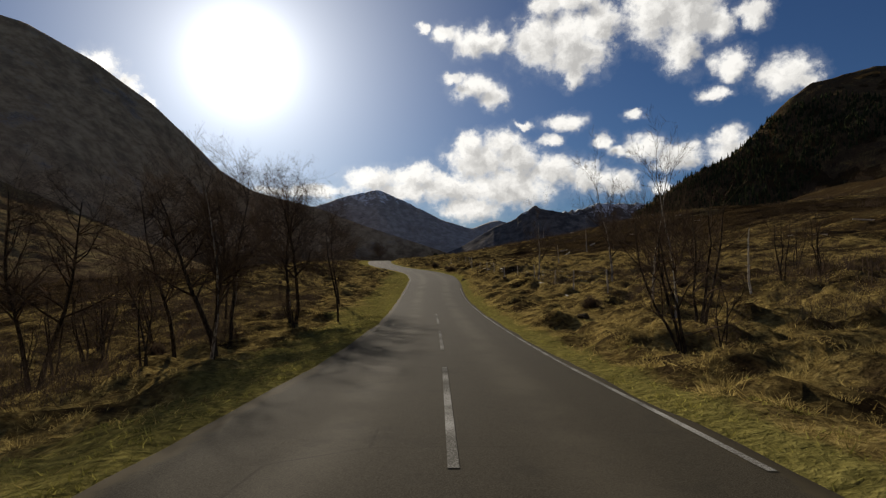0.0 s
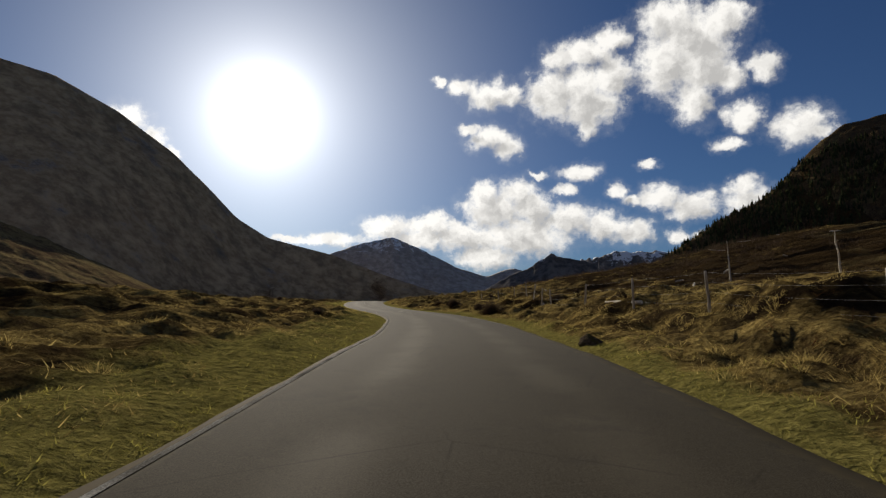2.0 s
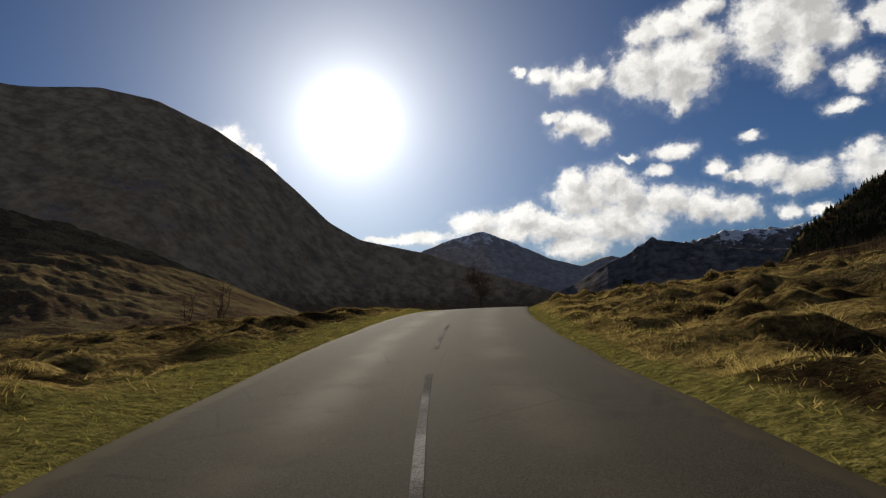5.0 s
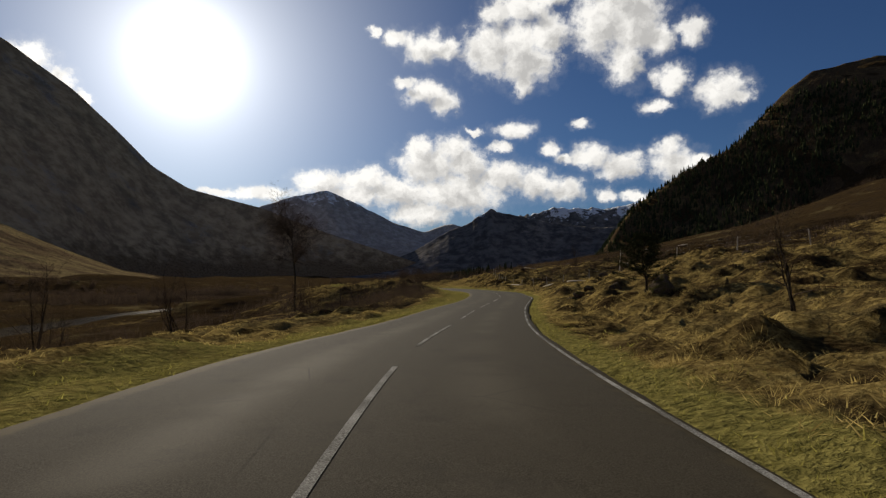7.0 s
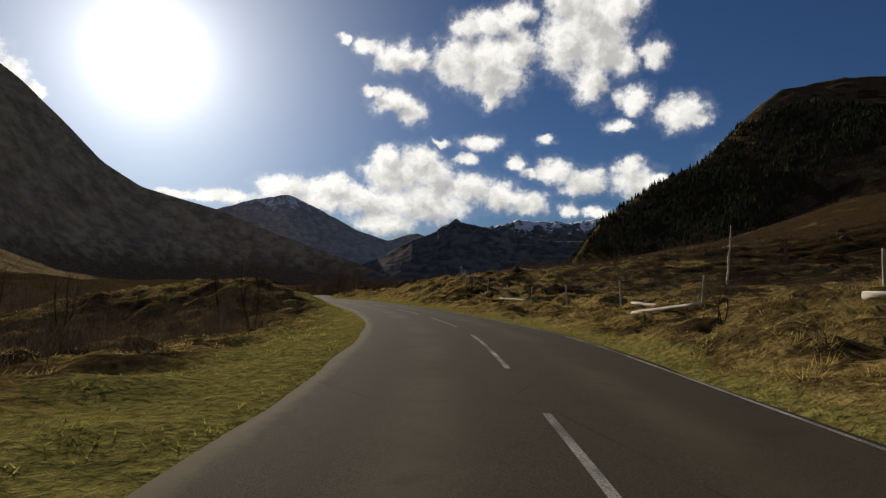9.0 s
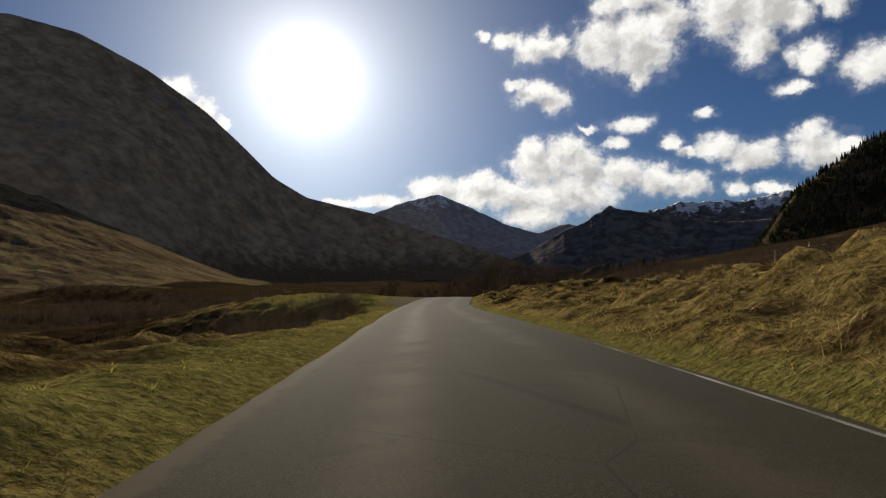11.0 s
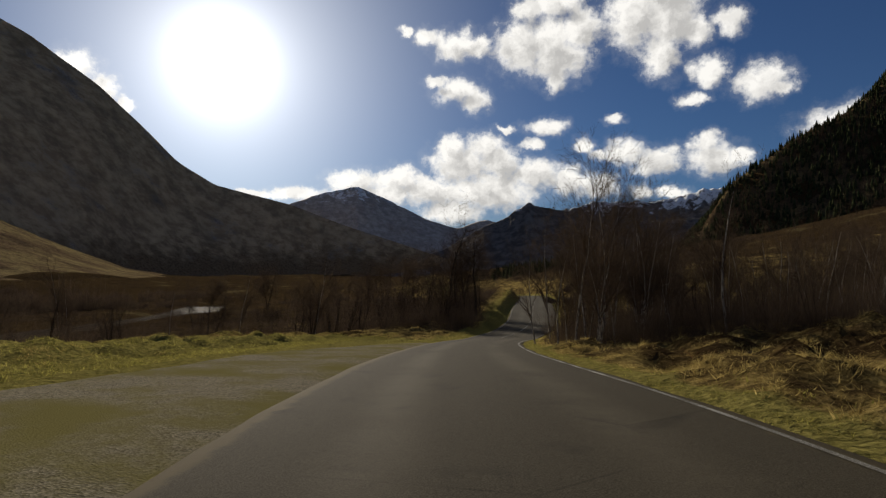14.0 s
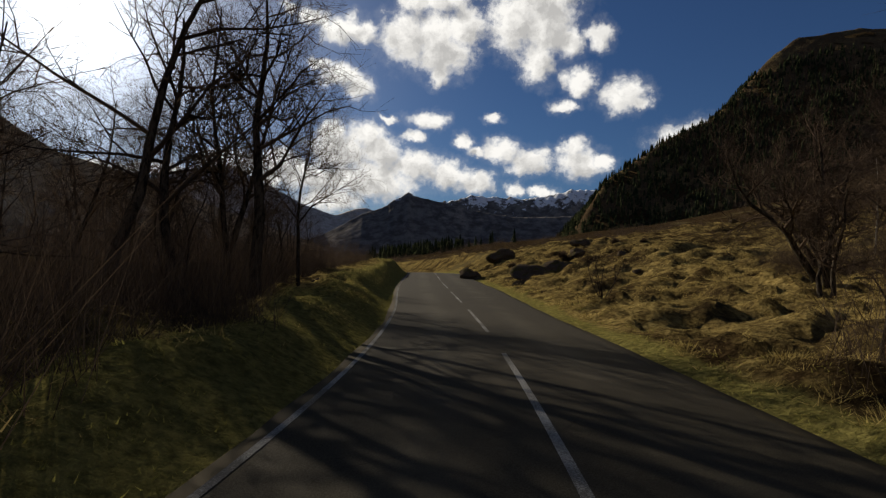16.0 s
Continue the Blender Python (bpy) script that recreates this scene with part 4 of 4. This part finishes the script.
    blades("meadow_grass", "short bright green grass behind the lay-by", x, y, b * rng.uniform(0.05, 0.14, n), rng.uniform(0.012, 0.026, n), rng.uniform(0.3, 1.4, n), M["verge"], rng, fine=True)


# ------------------------------------------------------------------ bare trees
def tubes(name, lines, mat):
    """Tapered tubes along lines of (point, radius), joined in one mesh."""
    verts, faces, n = [], [], 0
    for pts, sides in lines:
        k = len(pts)
        for i, (p, r) in enumerate(pts):
            a = pts[min(i + 1, k - 1)][0] - pts[max(i - 1, 0)][0]
            u = a.orthogonal().normalized()
            v = a.cross(u).normalized()
            for j in range(sides):
                w = 2 * math.pi * j / sides
                verts.append(p + (u * math.cos(w) + v * math.sin(w)) * r)
        for i in range(k - 1):
            for j in range(sides if sides > 2 else 1):
                a, b = n + i * sides + j, n + i * sides + (j + 1) % sides
                faces.append((a, b, b + sides, a + sides))
        n += k * sides
    return mesh_of(name, verts, faces, mat)


def bare_tree(seed, height, stems, spread_out, thick, levels, density, droop=0.0, wander=0.16, clear=0.25, fine=0.0035):
    """Lines of trunk and of branches for a leafless tree, rooted at the origin."""
    rnd = random.Random(seed)
    trunk, limbs = [], []

    def jitter(s):
        return Vector((rnd.uniform(-s, s), rnd.uniform(-s, s), rnd.uniform(-s, s)))

    def grow(p, way, length, radius, level):
        steps = (7, 4, 3, 1)[level]
        pts, line_dir = [(p.copy(), radius)], way.normalized()
        for i in range(steps):
            line_dir = (line_dir + jitter(wander * (1 + 0.4 * level)) + Vector((0, 0, (0.10 if level == 0 else 0.03) - droop * level))).normalized()
            p = p + line_dir * length / steps
            pts.append((p.copy(), max(radius * (1 - (i + 1) / steps * 0.82), fine)))
        (trunk if level == 0 else limbs).append((pts, (7, 4, 3, 2)[level]))
        if level >= levels:
            return
        count = max(2, int(density * (1.0 if level == 0 else 0.62)))
        for c in range(count):
            u = rnd.uniform(clear if level == 0 else 0.2, 0.98)
            f = u * steps
            i = min(int(f), steps - 1)
            q = pts[i][0].lerp(pts[i + 1][0], f - i)
            r = pts[i][1] * 0.55
            a = (pts[i + 1][0] - pts[i][0]).normalized()
            side = (a.orthogonal().normalized())
            side.rotate(Matrix.Rotation(rnd.uniform(0, 6.283), 3, a))
            lift = rnd.uniform(0.35, 0.9) * spread_out
            grow(q, a * (1 - 0.4 * lift) + side * lift, length * rnd.uniform(0.30, 0.52) * (1.15 - 0.5 * u if level == 0 else 1.0), r, level + 1)

    for s in range(stems):
        a = rnd.uniform(0, 6.283)
        off = 0.0 if stems == 1 else rnd.uniform(0.1, 0.35) * thick * 8
        lean = 0.05 if stems == 1 else rnd.uniform(0.1, 0.35)
        grow(Vector((math.cos(a) * off, math.sin(a) * off, -0.25)), Vector((math.cos(a) * lean, math.sin(a) * lean, 1)), height * rnd.uniform(0.8, 1.0), thick * rnd.uniform(0.8, 1.0), 0)
    return trunk, limbs


def make_tree(name, label, category, group, bark, seed, **shape):
    ob = empty(name, 0, 0, -200)
    trunk, limbs = bare_tree(seed, **shape)
    part("trunk", tubes("trunk", trunk, M[bark]), ob)
    part("crown", tubes("crown", limbs, M["twig"]), ob)
    return tagged(ob, label, category, group)


def stand(kinds, places, rng):
    """Sets copies of the trees in kinds on places of (x, y, size)."""
    for i, (x, y, size) in enumerate(places):
        src = kinds[i % len(kinds)]
        m = pose(x, y, lie(x, y), rng.uniform(-4, 4), rng.uniform(-4, 4), rng.uniform(0, 360))
        ob = copy_thing(src, m)
        ob.scale = (size, size, size * rng.uniform(0.92, 1.1))


def scatter(rng, n, y0, y1, d0, d1, s0, s1):
    out = []
    for _ in range(n):
        y, d = rng.uniform(y0, y1), rng.uniform(d0, d1)
        out.append((float(beside(y, d)), y, rng.uniform(s0, s1)))
    return out


def remove(ob):
    for o in (*ob.children_recursive, ob):
        bpy.data.objects.remove(o)


def woods():
    rng = random.Random(21)
    birch = [make_tree("birch_tree", "slender leafless birch with a pale trunk", "tree", "roadside birches", "birch", 100 + k,
                       height=8.5, stems=1 if k < 3 else 2, spread_out=0.8, thick=0.078, levels=3, density=16, droop=0.03, wander=0.13, clear=0.22) for k in range(4)]
    alder = [make_tree("alder_tree", "tall dark leafless alder with upswept limbs", "tree", "alders by the road", "alder", 200 + k,
                       height=11.5, stems=1 if k else 2, spread_out=1.45, thick=0.15, levels=3, density=21, wander=0.2, clear=0.36) for k in range(3)]
    old = [make_tree("alder_tree", "thick-stemmed old leafless alder with wide limbs", "tree", "alders by the road", "alder", 250 + k,
                     height=11.5, stems=1, spread_out=1.55, thick=0.21, levels=3, density=15, wander=0.2, clear=0.34, fine=0.005) for k in range(3)]
    lone = make_tree("alder_tree", "tall lone leafless alder with a rounded twiggy crown", "tree", "alders by the road", "alder", 271,
                     height=11.0, stems=1, spread_out=1.35, thick=0.13, levels=3, density=30, wander=0.12, clear=0.5, fine=0.0065)
    scrub = [make_tree("scrub_tree", "low twiggy leafless scrub tree", "tree", "scrub trees", "alder", 300 + k,
                       height=4.2, stems=3, spread_out=1.15, thick=0.055, levels=3, density=9, wander=0.26, clear=0.12) for k in range(3)]
    thorn = [make_tree("hawthorn_tree", "dark spreading leafless thorn tree", "tree", "thorn trees", "alder", 400 + k,
                       height=5.0, stems=2, spread_out=1.3, thick=0.12, levels=3, density=15, wander=0.28, clear=0.3) for k in range(2)]
    # beside the start of the drive
    stand(scrub + birch[:1], [(-7.2, 27.5, 0.7)] + scatter(rng, 12, 14, 34, -16, -6, 0.5, 1.0), rng)
    stand(alder, [(-7.5, 28.3, 0.70), (-5.0, 27.0, 0.48), (-6.6, 36.0, 0.55), (-6.8, 16.8, 0.60), (-9.2, 19.5, 0.64), (-8.6, 23.0, 0.6), (-12.5, 17.5, 0.60), (-11.5, 30.0, 0.5)], rng)
    stand(scrub, [(-22.0, 40.0, 1.2), (-26.0, 52.0, 1.1), (-30.0, 60.0, 1.0)] + scatter(rng, 10, 0, 60, -45, -22, 0.9, 1.4), rng)
    stand(scrub + birch[1:2], [(4.6, 10.8, 0.75), (5.7, 11.6, 0.5), (6.8, 15.0, 0.95), (7.8, 19.0, 0.7)] + scatter(rng, 12, 13, 48, 7, 26, 0.5, 1.0), rng)
    # left of the bend
    stand([lone], [(-25.0, 224.0, 1.0)], rng)
    stand(scrub, scatter(rng, 15, 204, 246, -16, -6.5, 0.45, 0.8) + scatter(rng, 8, 150, 205, -40, -18, 0.7, 1.2), rng)
    stand(scrub, [(-7.6, 175.5, 0.55), (0.4, 224.0, 0.4), (0.9, 252.0, 0.4)] + scatter(rng, 10, 200, 290, 18, 45, 0.5, 1.0), rng)
    # right-hand birch wood before the end
    edge = lambda p: p[1] < 381 + 1.1 * max(p[0] - float(road_x(p[1])) - 3.0, 0.0)
    stand(birch, [(-9.8, 356.4, 0.50), (-9.2, 357.6, 0.46), (-8.8, 356.0, 0.54), (-8.3, 356.4, 0.52), (-10.1, 359.6, 0.5), (-8.0, 358.4, 0.5), (-7.0, 358.0, 0.46)], rng)
    stand(birch, [p for p in scatter(rng, 50, 356, 392, 3.7, 12.0, 0.66, 0.86) + scatter(rng, 64, 356, 402, 12.0, 34.0, 0.55, 0.8) if edge(p)], rng)
    stand(scrub, [p for p in scatter(rng, 20, 357, 392, 4.2, 18.0, 0.5, 0.8) if edge(p)], rng)
    stand(thorn, [(8.6, 393.5, 1.2), (10.4, 394.6, 1.1), (12.5, 397.0, 1.25), (15.0, 391.0, 1.3), (18.5, 396.0, 1.1), (6.9, 391.8, 0.8), (9.6, 389.5, 1.2)], rng)
    stand(scrub, [(2.0, 396.8, 0.5), (2.6, 397.6, 0.55)], rng)
    # left-hand alders before the end
    stand(old, [(-13.0, 391.3, 0.82), (-11.8, 392.4, 0.74), (-9.9, 392.4, 0.84)], rng)
    stand(alder, [(-10.9, 395.5, 0.8), (-13.6, 399.0, 0.74), (-17.5, 394.0, 0.66), (-12.0, 405.0, 0.7), (-14.8, 394.5, 0.68), (-8.9, 398.0, 0.6)], rng)
    stand(scrub, scatter(rng, 34, 380, 414, -20, -6.0, 0.7, 1.25), rng)
    stand(alder + scrub, scatter(rng, 30, 390, 470, -60, -11, 0.5, 0.8), rng)
    stand(scrub + birch[:1], scatter(rng, 24, 352, 392, -42, -16, 0.6, 1.0), rng)
    for t in birch + alder + old + [lone] + scrub + thorn:
        remove(t)


# ------------------------------------------------------------------ stones, logs, fences
def boulder(x, y, size, seed, flat=0.7, sink=0.25):
    rnd = random.Random(seed)
    bm = bmesh.new()
    bmesh.ops.create_icosphere(bm, subdivisions=4 if size > 0.7 else 3, radius=1.0)
    cuts = [(Vector((rnd.gauss(0, 1), rnd.gauss(0, 1), rnd.gauss(0, 0.8))).normalized(), rnd.uniform(0.45, 0.82)) for _ in range(13)]
    for v in bm.verts:
        for nrm, far in cuts:
            over = v.co.dot(nrm) - far
            if over > 0:
                v.co -= nrm * over * 0.9
        v.co += v.co.normalized() * (0.20 * noise.noise(v.co * 1.6 + Vector((seed, 0, 0))) + 0.09 * noise.noise(v.co * 4.1 + Vector((0, seed, 0))) + 0.04 * noise.noise(v.co * 11))
        v.co = Vector((v.co.x * size * 1.2, v.co.y * size, v.co.z * size * flat))
    me = bpy.data.meshes.new("boulder")
    bm.to_mesh(me)
    bm.free()
    me.materials.append(M["stone"])
    for p in me.polygons:
        p.use_smooth = True
    ob = new("boulder", me)
    ob.matrix_basis = pose(x, y, lie(x, y) + size * flat * (1 - 2 * sink) * 0.5, rnd.uniform(-12, 12), rnd.uniform(-12, 12), rnd.uniform(0, 360))
    label = "large dark weathered boulder in the grass" if size > 0.7 else "small lichened stone in the grass"
    tagged(ob, label, "rock", "boulders" if size > 0.7 else "stones")


def log(x, y, length, radius, heading, rise, seed, lift=0.0):
    rnd = random.Random(seed)
    pts = []
    for i in range(7):
        u = i / 6
        pts.append((Vector(((u - 0.5) * length, rnd.uniform(-0.03, 0.03) * length * 0.2, rnd.uniform(-0.02, 0.02))), radius * (1 - 0.35 * u)))
    me = tubes("fallen_log", [(pts, 8)], M["log"])
    bm = bmesh.new()
    bm.from_mesh(me)
    bmesh.ops.holes_fill(bm, edges=[e for e in bm.edges if e.is_boundary])
    bm.to_mesh(me)
    bm.free()
    ob = new("fallen_log", me)
    ob.matrix_basis = pose(x, y, lie(x, y) + radius * 0.8 + lift, 0, -rise, heading)
    tagged(ob, "bleached barkless fallen log lying in rough grass", "log", "fallen logs")


def post_mesh(height, radius, seed):
    rnd = random.Random(seed)
    pts = [(Vector((rnd.uniform(-0.01, 0.01), rnd.uniform(-0.01, 0.01), -0.3 + (height + 0.3) * i / 4)), radius * (1.05 - 0.05 * i)) for i in range(5)]
    pts.append((Vector((0, 0, height + 0.015)), radius * 0.4))
    return tubes("post", [(pts, 8)], M["post"])


def fence(places, height, label):
    """A wire stock fence: posts and strained wires. places: x, y of the posts."""
    x0, y0 = places[0]
    ob = empty("fence", x0, y0, lie(x0, y0))
    rnd = random.Random(int(x0 * 10 + y0))
    meshes = [post_mesh(height, 0.046, k) for k in range(4)]
    tops = []
    for i, (x, y) in enumerate(places):
        z = lie(x, y)
        p = part("post", meshes[i % 4], ob)
        tilt = (rnd.uniform(-5, 5), rnd.uniform(-5, 5))
        p.matrix_basis = pose(x - x0, y - y0, z - lie(x0, y0), tilt[0], tilt[1], rnd.uniform(0, 360))
        up = p.matrix_basis.to_3x3() @ Vector((0, 0, 1))
        tops.append((p.matrix_basis.translation.copy(), up))
    for level in (0.25, 0.5, 0.74, 0.97):
        line = []
        for (a, ua), (b, ub) in zip(tops, tops[1:]):
            p, q = a + ua * height * level, b + ub * height * level
            for k in range(4):
                u = k / 4
                line.append((p.lerp(q, u) - Vector((0, 0, 0.05 * 4 * u * (1 - u))), 0.0019))
        line.append((tops[-1][0] + tops[-1][1] * height * level, 0.0019))
        part("wire", tubes("wire", [(line, 3)], M["wire"]), ob)
    tagged(ob, label, "fence", "stock fences")


def pole(x, y, height, radius, lean, name="dead_tree", label="bare bleached standing dead trunk"):
    rnd = random.Random(int(x * 7 + y))
    pts = [(Vector((lean * i / 6 * height + rnd.uniform(-0.04, 0.04), rnd.uniform(-0.04, 0.04), -0.3 + (height + 0.3) * i / 6)), radius * (1 - 0.12 * i)) for i in range(7)]
    lines = [(pts, 7)]
    for k in range(5):
        i = rnd.randint(2, 5)
        a = rnd.uniform(0, 6.28)
        p = pts[i][0]
        lines.append(([(p, radius * 0.3), (p + Vector((math.cos(a) * 0.25, math.sin(a) * 0.25, 0.15)) * height * 0.2, radius * 0.12)], 4))
    ob = new(name, tubes(name, lines, M["log"]))
    ob.matrix_basis = pose(x, y, lie(x, y), 0, 0, rnd.uniform(0, 360))
    tagged(ob, label, "dead tree", "dead trunks")


def rocks_logs_fences():
    rnd = random.Random(77)
    for i, (x, y, s) in enumerate([(4.6, 51.2, 0.36), (5.5, 50.6, 0.25), (-6.9, 325.7, 0.75), (-5.6, 326.2, 0.6), (-3.3, 322.3, 0.5), (-3.0, 320.4, 0.6), (3.2, 333.0, 2.3), (-2.2, 328.4, 0.65), (-0.6, 329.3, 0.6), (5.6, 335.5, 1.3), (-6.2, 330.0, 0.6), (-5.0, 318.0, 0.55),
                                   (4.9, 409.8, 1.25), (7.2, 411.6, 1.4), (3.3, 408.6, 0.55), (4.2, 420.5, 1.1), (9.0, 428.0, 1.4), (12.0, 418.0, 0.8), (16.0, 425.0, 0.9), (-3.2, 199.3, 0.45), (-1.0, 208.1, 0.5), (-2.4, 197.0, 0.5), (2.3, 64.0, 0.35), (2.9, 212.6, 0.5), (-4.6, 197.6, 0.5), (-4.1, 198.3, 0.42)]):
        boulder(x, y, s, 500 + i, 0.68)
    boulder(-2.2, 191.5, 0.66, 520, 1.05, 0.1)
    for i in range(46):
        y, d = rnd.uniform(20, 430), rnd.choice((1, 1, -1)) * rnd.uniform(5.0, 16)
        if d < 0 and 300 < y < 366:
            continue
        boulder(float(beside(y, d)), y, rnd.uniform(0.14, 0.40) * (0.6 if d < 0 else 1), 600 + i, 0.6)
    for i in range(60):
        y, d = rnd.uniform(225, 430), rnd.uniform(26, 90)
        boulder(float(beside(y, d)), y, rnd.uniform(0.3, 0.9), 700 + i, 0.7)
    for a in ((4.5, 88.1, 4.8, 0.08, 88, 1), (5.5, 72.0, 3.4, 0.08, 97, 2), (7.5, 33.4, 2.4, 0.08, 100, 4), (7.6, 44.0, 1.5, 0.07, 92, 0), (8.5, 69.0, 1.6, 0.09, 10, 0), (2.7, 230.1, 3.1, 0.085, -80, 8), (3.65, 222.2, 2.6, 0.085, -64, 2),
              (2.35, 253.7, 1.1, 0.06, 104, 22), (3.0, 248.3, 4.6, 0.075, 97, 0), (4.7, 234.2, 3.2, 0.08, 94, 2)):
        log(*a, int(a[1]))
    for k in range(34):
        y, d = rnd.uniform(30, 330), rnd.uniform(18, 75)
        log(float(road_x(y)) + d, y, rnd.uniform(1.5, 4.5), rnd.uniform(0.06, 0.13), rnd.uniform(0, 180), rnd.uniform(-6, 12), 900 + k, 0.1)
    fence([(8.3, 28.5), (8.0, 34.7), (8.0, 40.5), (7.6, 47.0), (7.0, 53.0), (6.4, 59.0), (5.9, 65.0), (5.5, 70.5), (4.9, 76.0), (4.2, 81.2), (4.3, 85.8), (4.4, 90.2), (4.5, 94.8), (4.0, 100.0), (3.0, 106.0), (1.6, 112.0)], 1.15, "weathered wooden post and wire fence on the grass bank")
    fence([(10.5, 198.0), (10.2, 205.0), (9.4, 212.4), (8.0, 219.5), (6.4, 226.0), (5.3, 232.0), (4.7, 237.0), (4.2, 242.2), (3.5, 246.2), (3.2, 250.4), (2.5, 253.2), (2.1, 256.0), (1.9, 258.5), (2.4, 263.0), (3.4, 268.0), (5.0, 275.0), (6.0, 284.0), (5.6, 292.0)], 1.05, "leaning weathered post and wire fence along the bank")
    for x, y, h, r, l in ((20.5, 252.0, 4.6, 0.10, 0.07), (15.0, 73.0, 2.6, 0.07, 0.08), (13.0, 24.0, 3.0, 0.06, 0.02), (28.0, 110.0, 4.5, 0.1, -0.05), (34.0, 190.0, 5.0, 0.1, 0.03), (-9.6, 308.0, 1.3, 0.03, 0.3)):
        pole(x, y, h, r, l)


def heather_bush(x, y, wide, high, seed):
    """A dense low dome of fine twigs springing from one stool."""
    rng = np.random.default_rng(seed)
    n = 3200
    a, up = rng.uniform(0, 2 * np.pi, n), rng.uniform(0.05, 1.0, n)
    out = np.sqrt(1 - up ** 2)
    r = rng.uniform(0.75, 1.08, n) * (1 + 0.18 * np.sin(a * 3 + seed))
    tip = np.stack([np.cos(a) * out * r * wide / 2, np.sin(a) * out * r * wide / 2, up * r * high], -1)
    foot = tip * rng.uniform(0.25, 0.6, n)[:, None]
    s = np.stack([-np.sin(a), np.cos(a), 0 * a], -1) * rng.uniform(0.004, 0.010, n)[:, None]
    v = np.stack([foot - s, foot + s, tip * rng.uniform(0.8, 1.0, n)[:, None] + rng.normal(0, 0.09, (n, 3))], 1).reshape(-1, 3)
    ob = new("heather_bush", raw_mesh("heather_bush", v, np.arange(3 * n), np.arange(n) * 3, M["twig"]))
    ob.matrix_basis = pose(x, y, lie(x, y) - 0.06)
    tagged(ob, "dense dark brown heather bush on the grass bank", "bush", "heather bushes")


def heather():
    rnd = random.Random(31)
    spots = [(1.2, 88.6, 2.9, 1.15), (-1.4, 100.9, 2.4, 1.0), (0.6, 92.5, 1.4, 0.6), (-3.0, 108.0, 1.5, 0.6)]
    for _ in range(46):
        y, d = rnd.uniform(10, 425), rnd.choice((1, 1, -1)) * rnd.uniform(4.6, 17)
        if d < 0 and 300 < y < 374:
            continue
        s = rnd.uniform(0.5, 1.4)
        spots.append((float(beside(y, d)), y, s, s * rnd.uniform(0.35, 0.6)))
    for k, (x, y, w, h) in enumerate(spots):
        heather_bush(x, y, w, h, k)


def pine(x, y, height, seed):
    """A small stunted pine: a bare, bent stem and flat pads of needles on crooked boughs."""
    rnd = random.Random(seed)
    ob = empty("pine_tree", x, y, lie(x, y))
    stem = [(Vector((0.10 * math.sin(i * 1.1), 0.06 * math.cos(i * 1.7), -0.2 + (height * 0.95 + 0.2) * i / 7)), 0.075 * (1 - i / 8.5)) for i in range(8)]
    part("trunk", tubes("trunk", [(stem, 7)], M["alder"]), ob)
    boughs, verts, faces = [], [], []
    for k in range(44):
        u = 0.28 + 0.72 * (k + rnd.random()) / 44
        i = min(int(u * 7), 6)
        foot = stem[i][0].lerp(stem[i + 1][0], u * 7 - i)
        a = k * 2.4 + rnd.uniform(-0.5, 0.5)
        reach = height * 0.46 * math.sin(math.pi * min(0.97, 0.25 + 0.75 * u)) ** 0.7 * rnd.uniform(0.6, 1.1) + 0.12
        rise = rnd.uniform(-0.12, 0.22)
        line = [(foot + Vector((math.cos(a + 0.2 * q), math.sin(a + 0.2 * q), rise + 0.10 * q)) * reach * q / 3, 0.018 * (1 - q / 4)) for q in range(4)]
        boughs.append((line, 4))
        for q in range(210):
            f = rnd.uniform(0.3, 1.05)
            m = min(int(f * 3), 2)
            p = line[m][0].lerp(line[m + 1][0], f * 3 - m) + Vector((rnd.gauss(0, 0.09), rnd.gauss(0, 0.09), rnd.gauss(0.02, 0.05)))
            tip = p + Vector((rnd.gauss(0, 1), rnd.gauss(0, 1), rnd.uniform(-0.1, 0.9))).normalized() * rnd.uniform(0.07, 0.15)
            w = Vector((rnd.gauss(0, 1), rnd.gauss(0, 1), rnd.gauss(0, 1))).normalized() * 0.02
            n = len(verts)
            verts += [p - w, p + w, tip]
            faces.append((n, n + 1, n + 2))
    part("boughs", tubes("boughs", boughs, M["alder"]), ob)
    part("needles", mesh_of("needles", verts, faces, M["needle"], False), ob)
    tagged(ob, "small dark stunted pine beside a boulder", "tree")


grasses()
woods()
rocks_logs_fences()
heather()
pine(-2.7, 192.5, 3.1, 4)
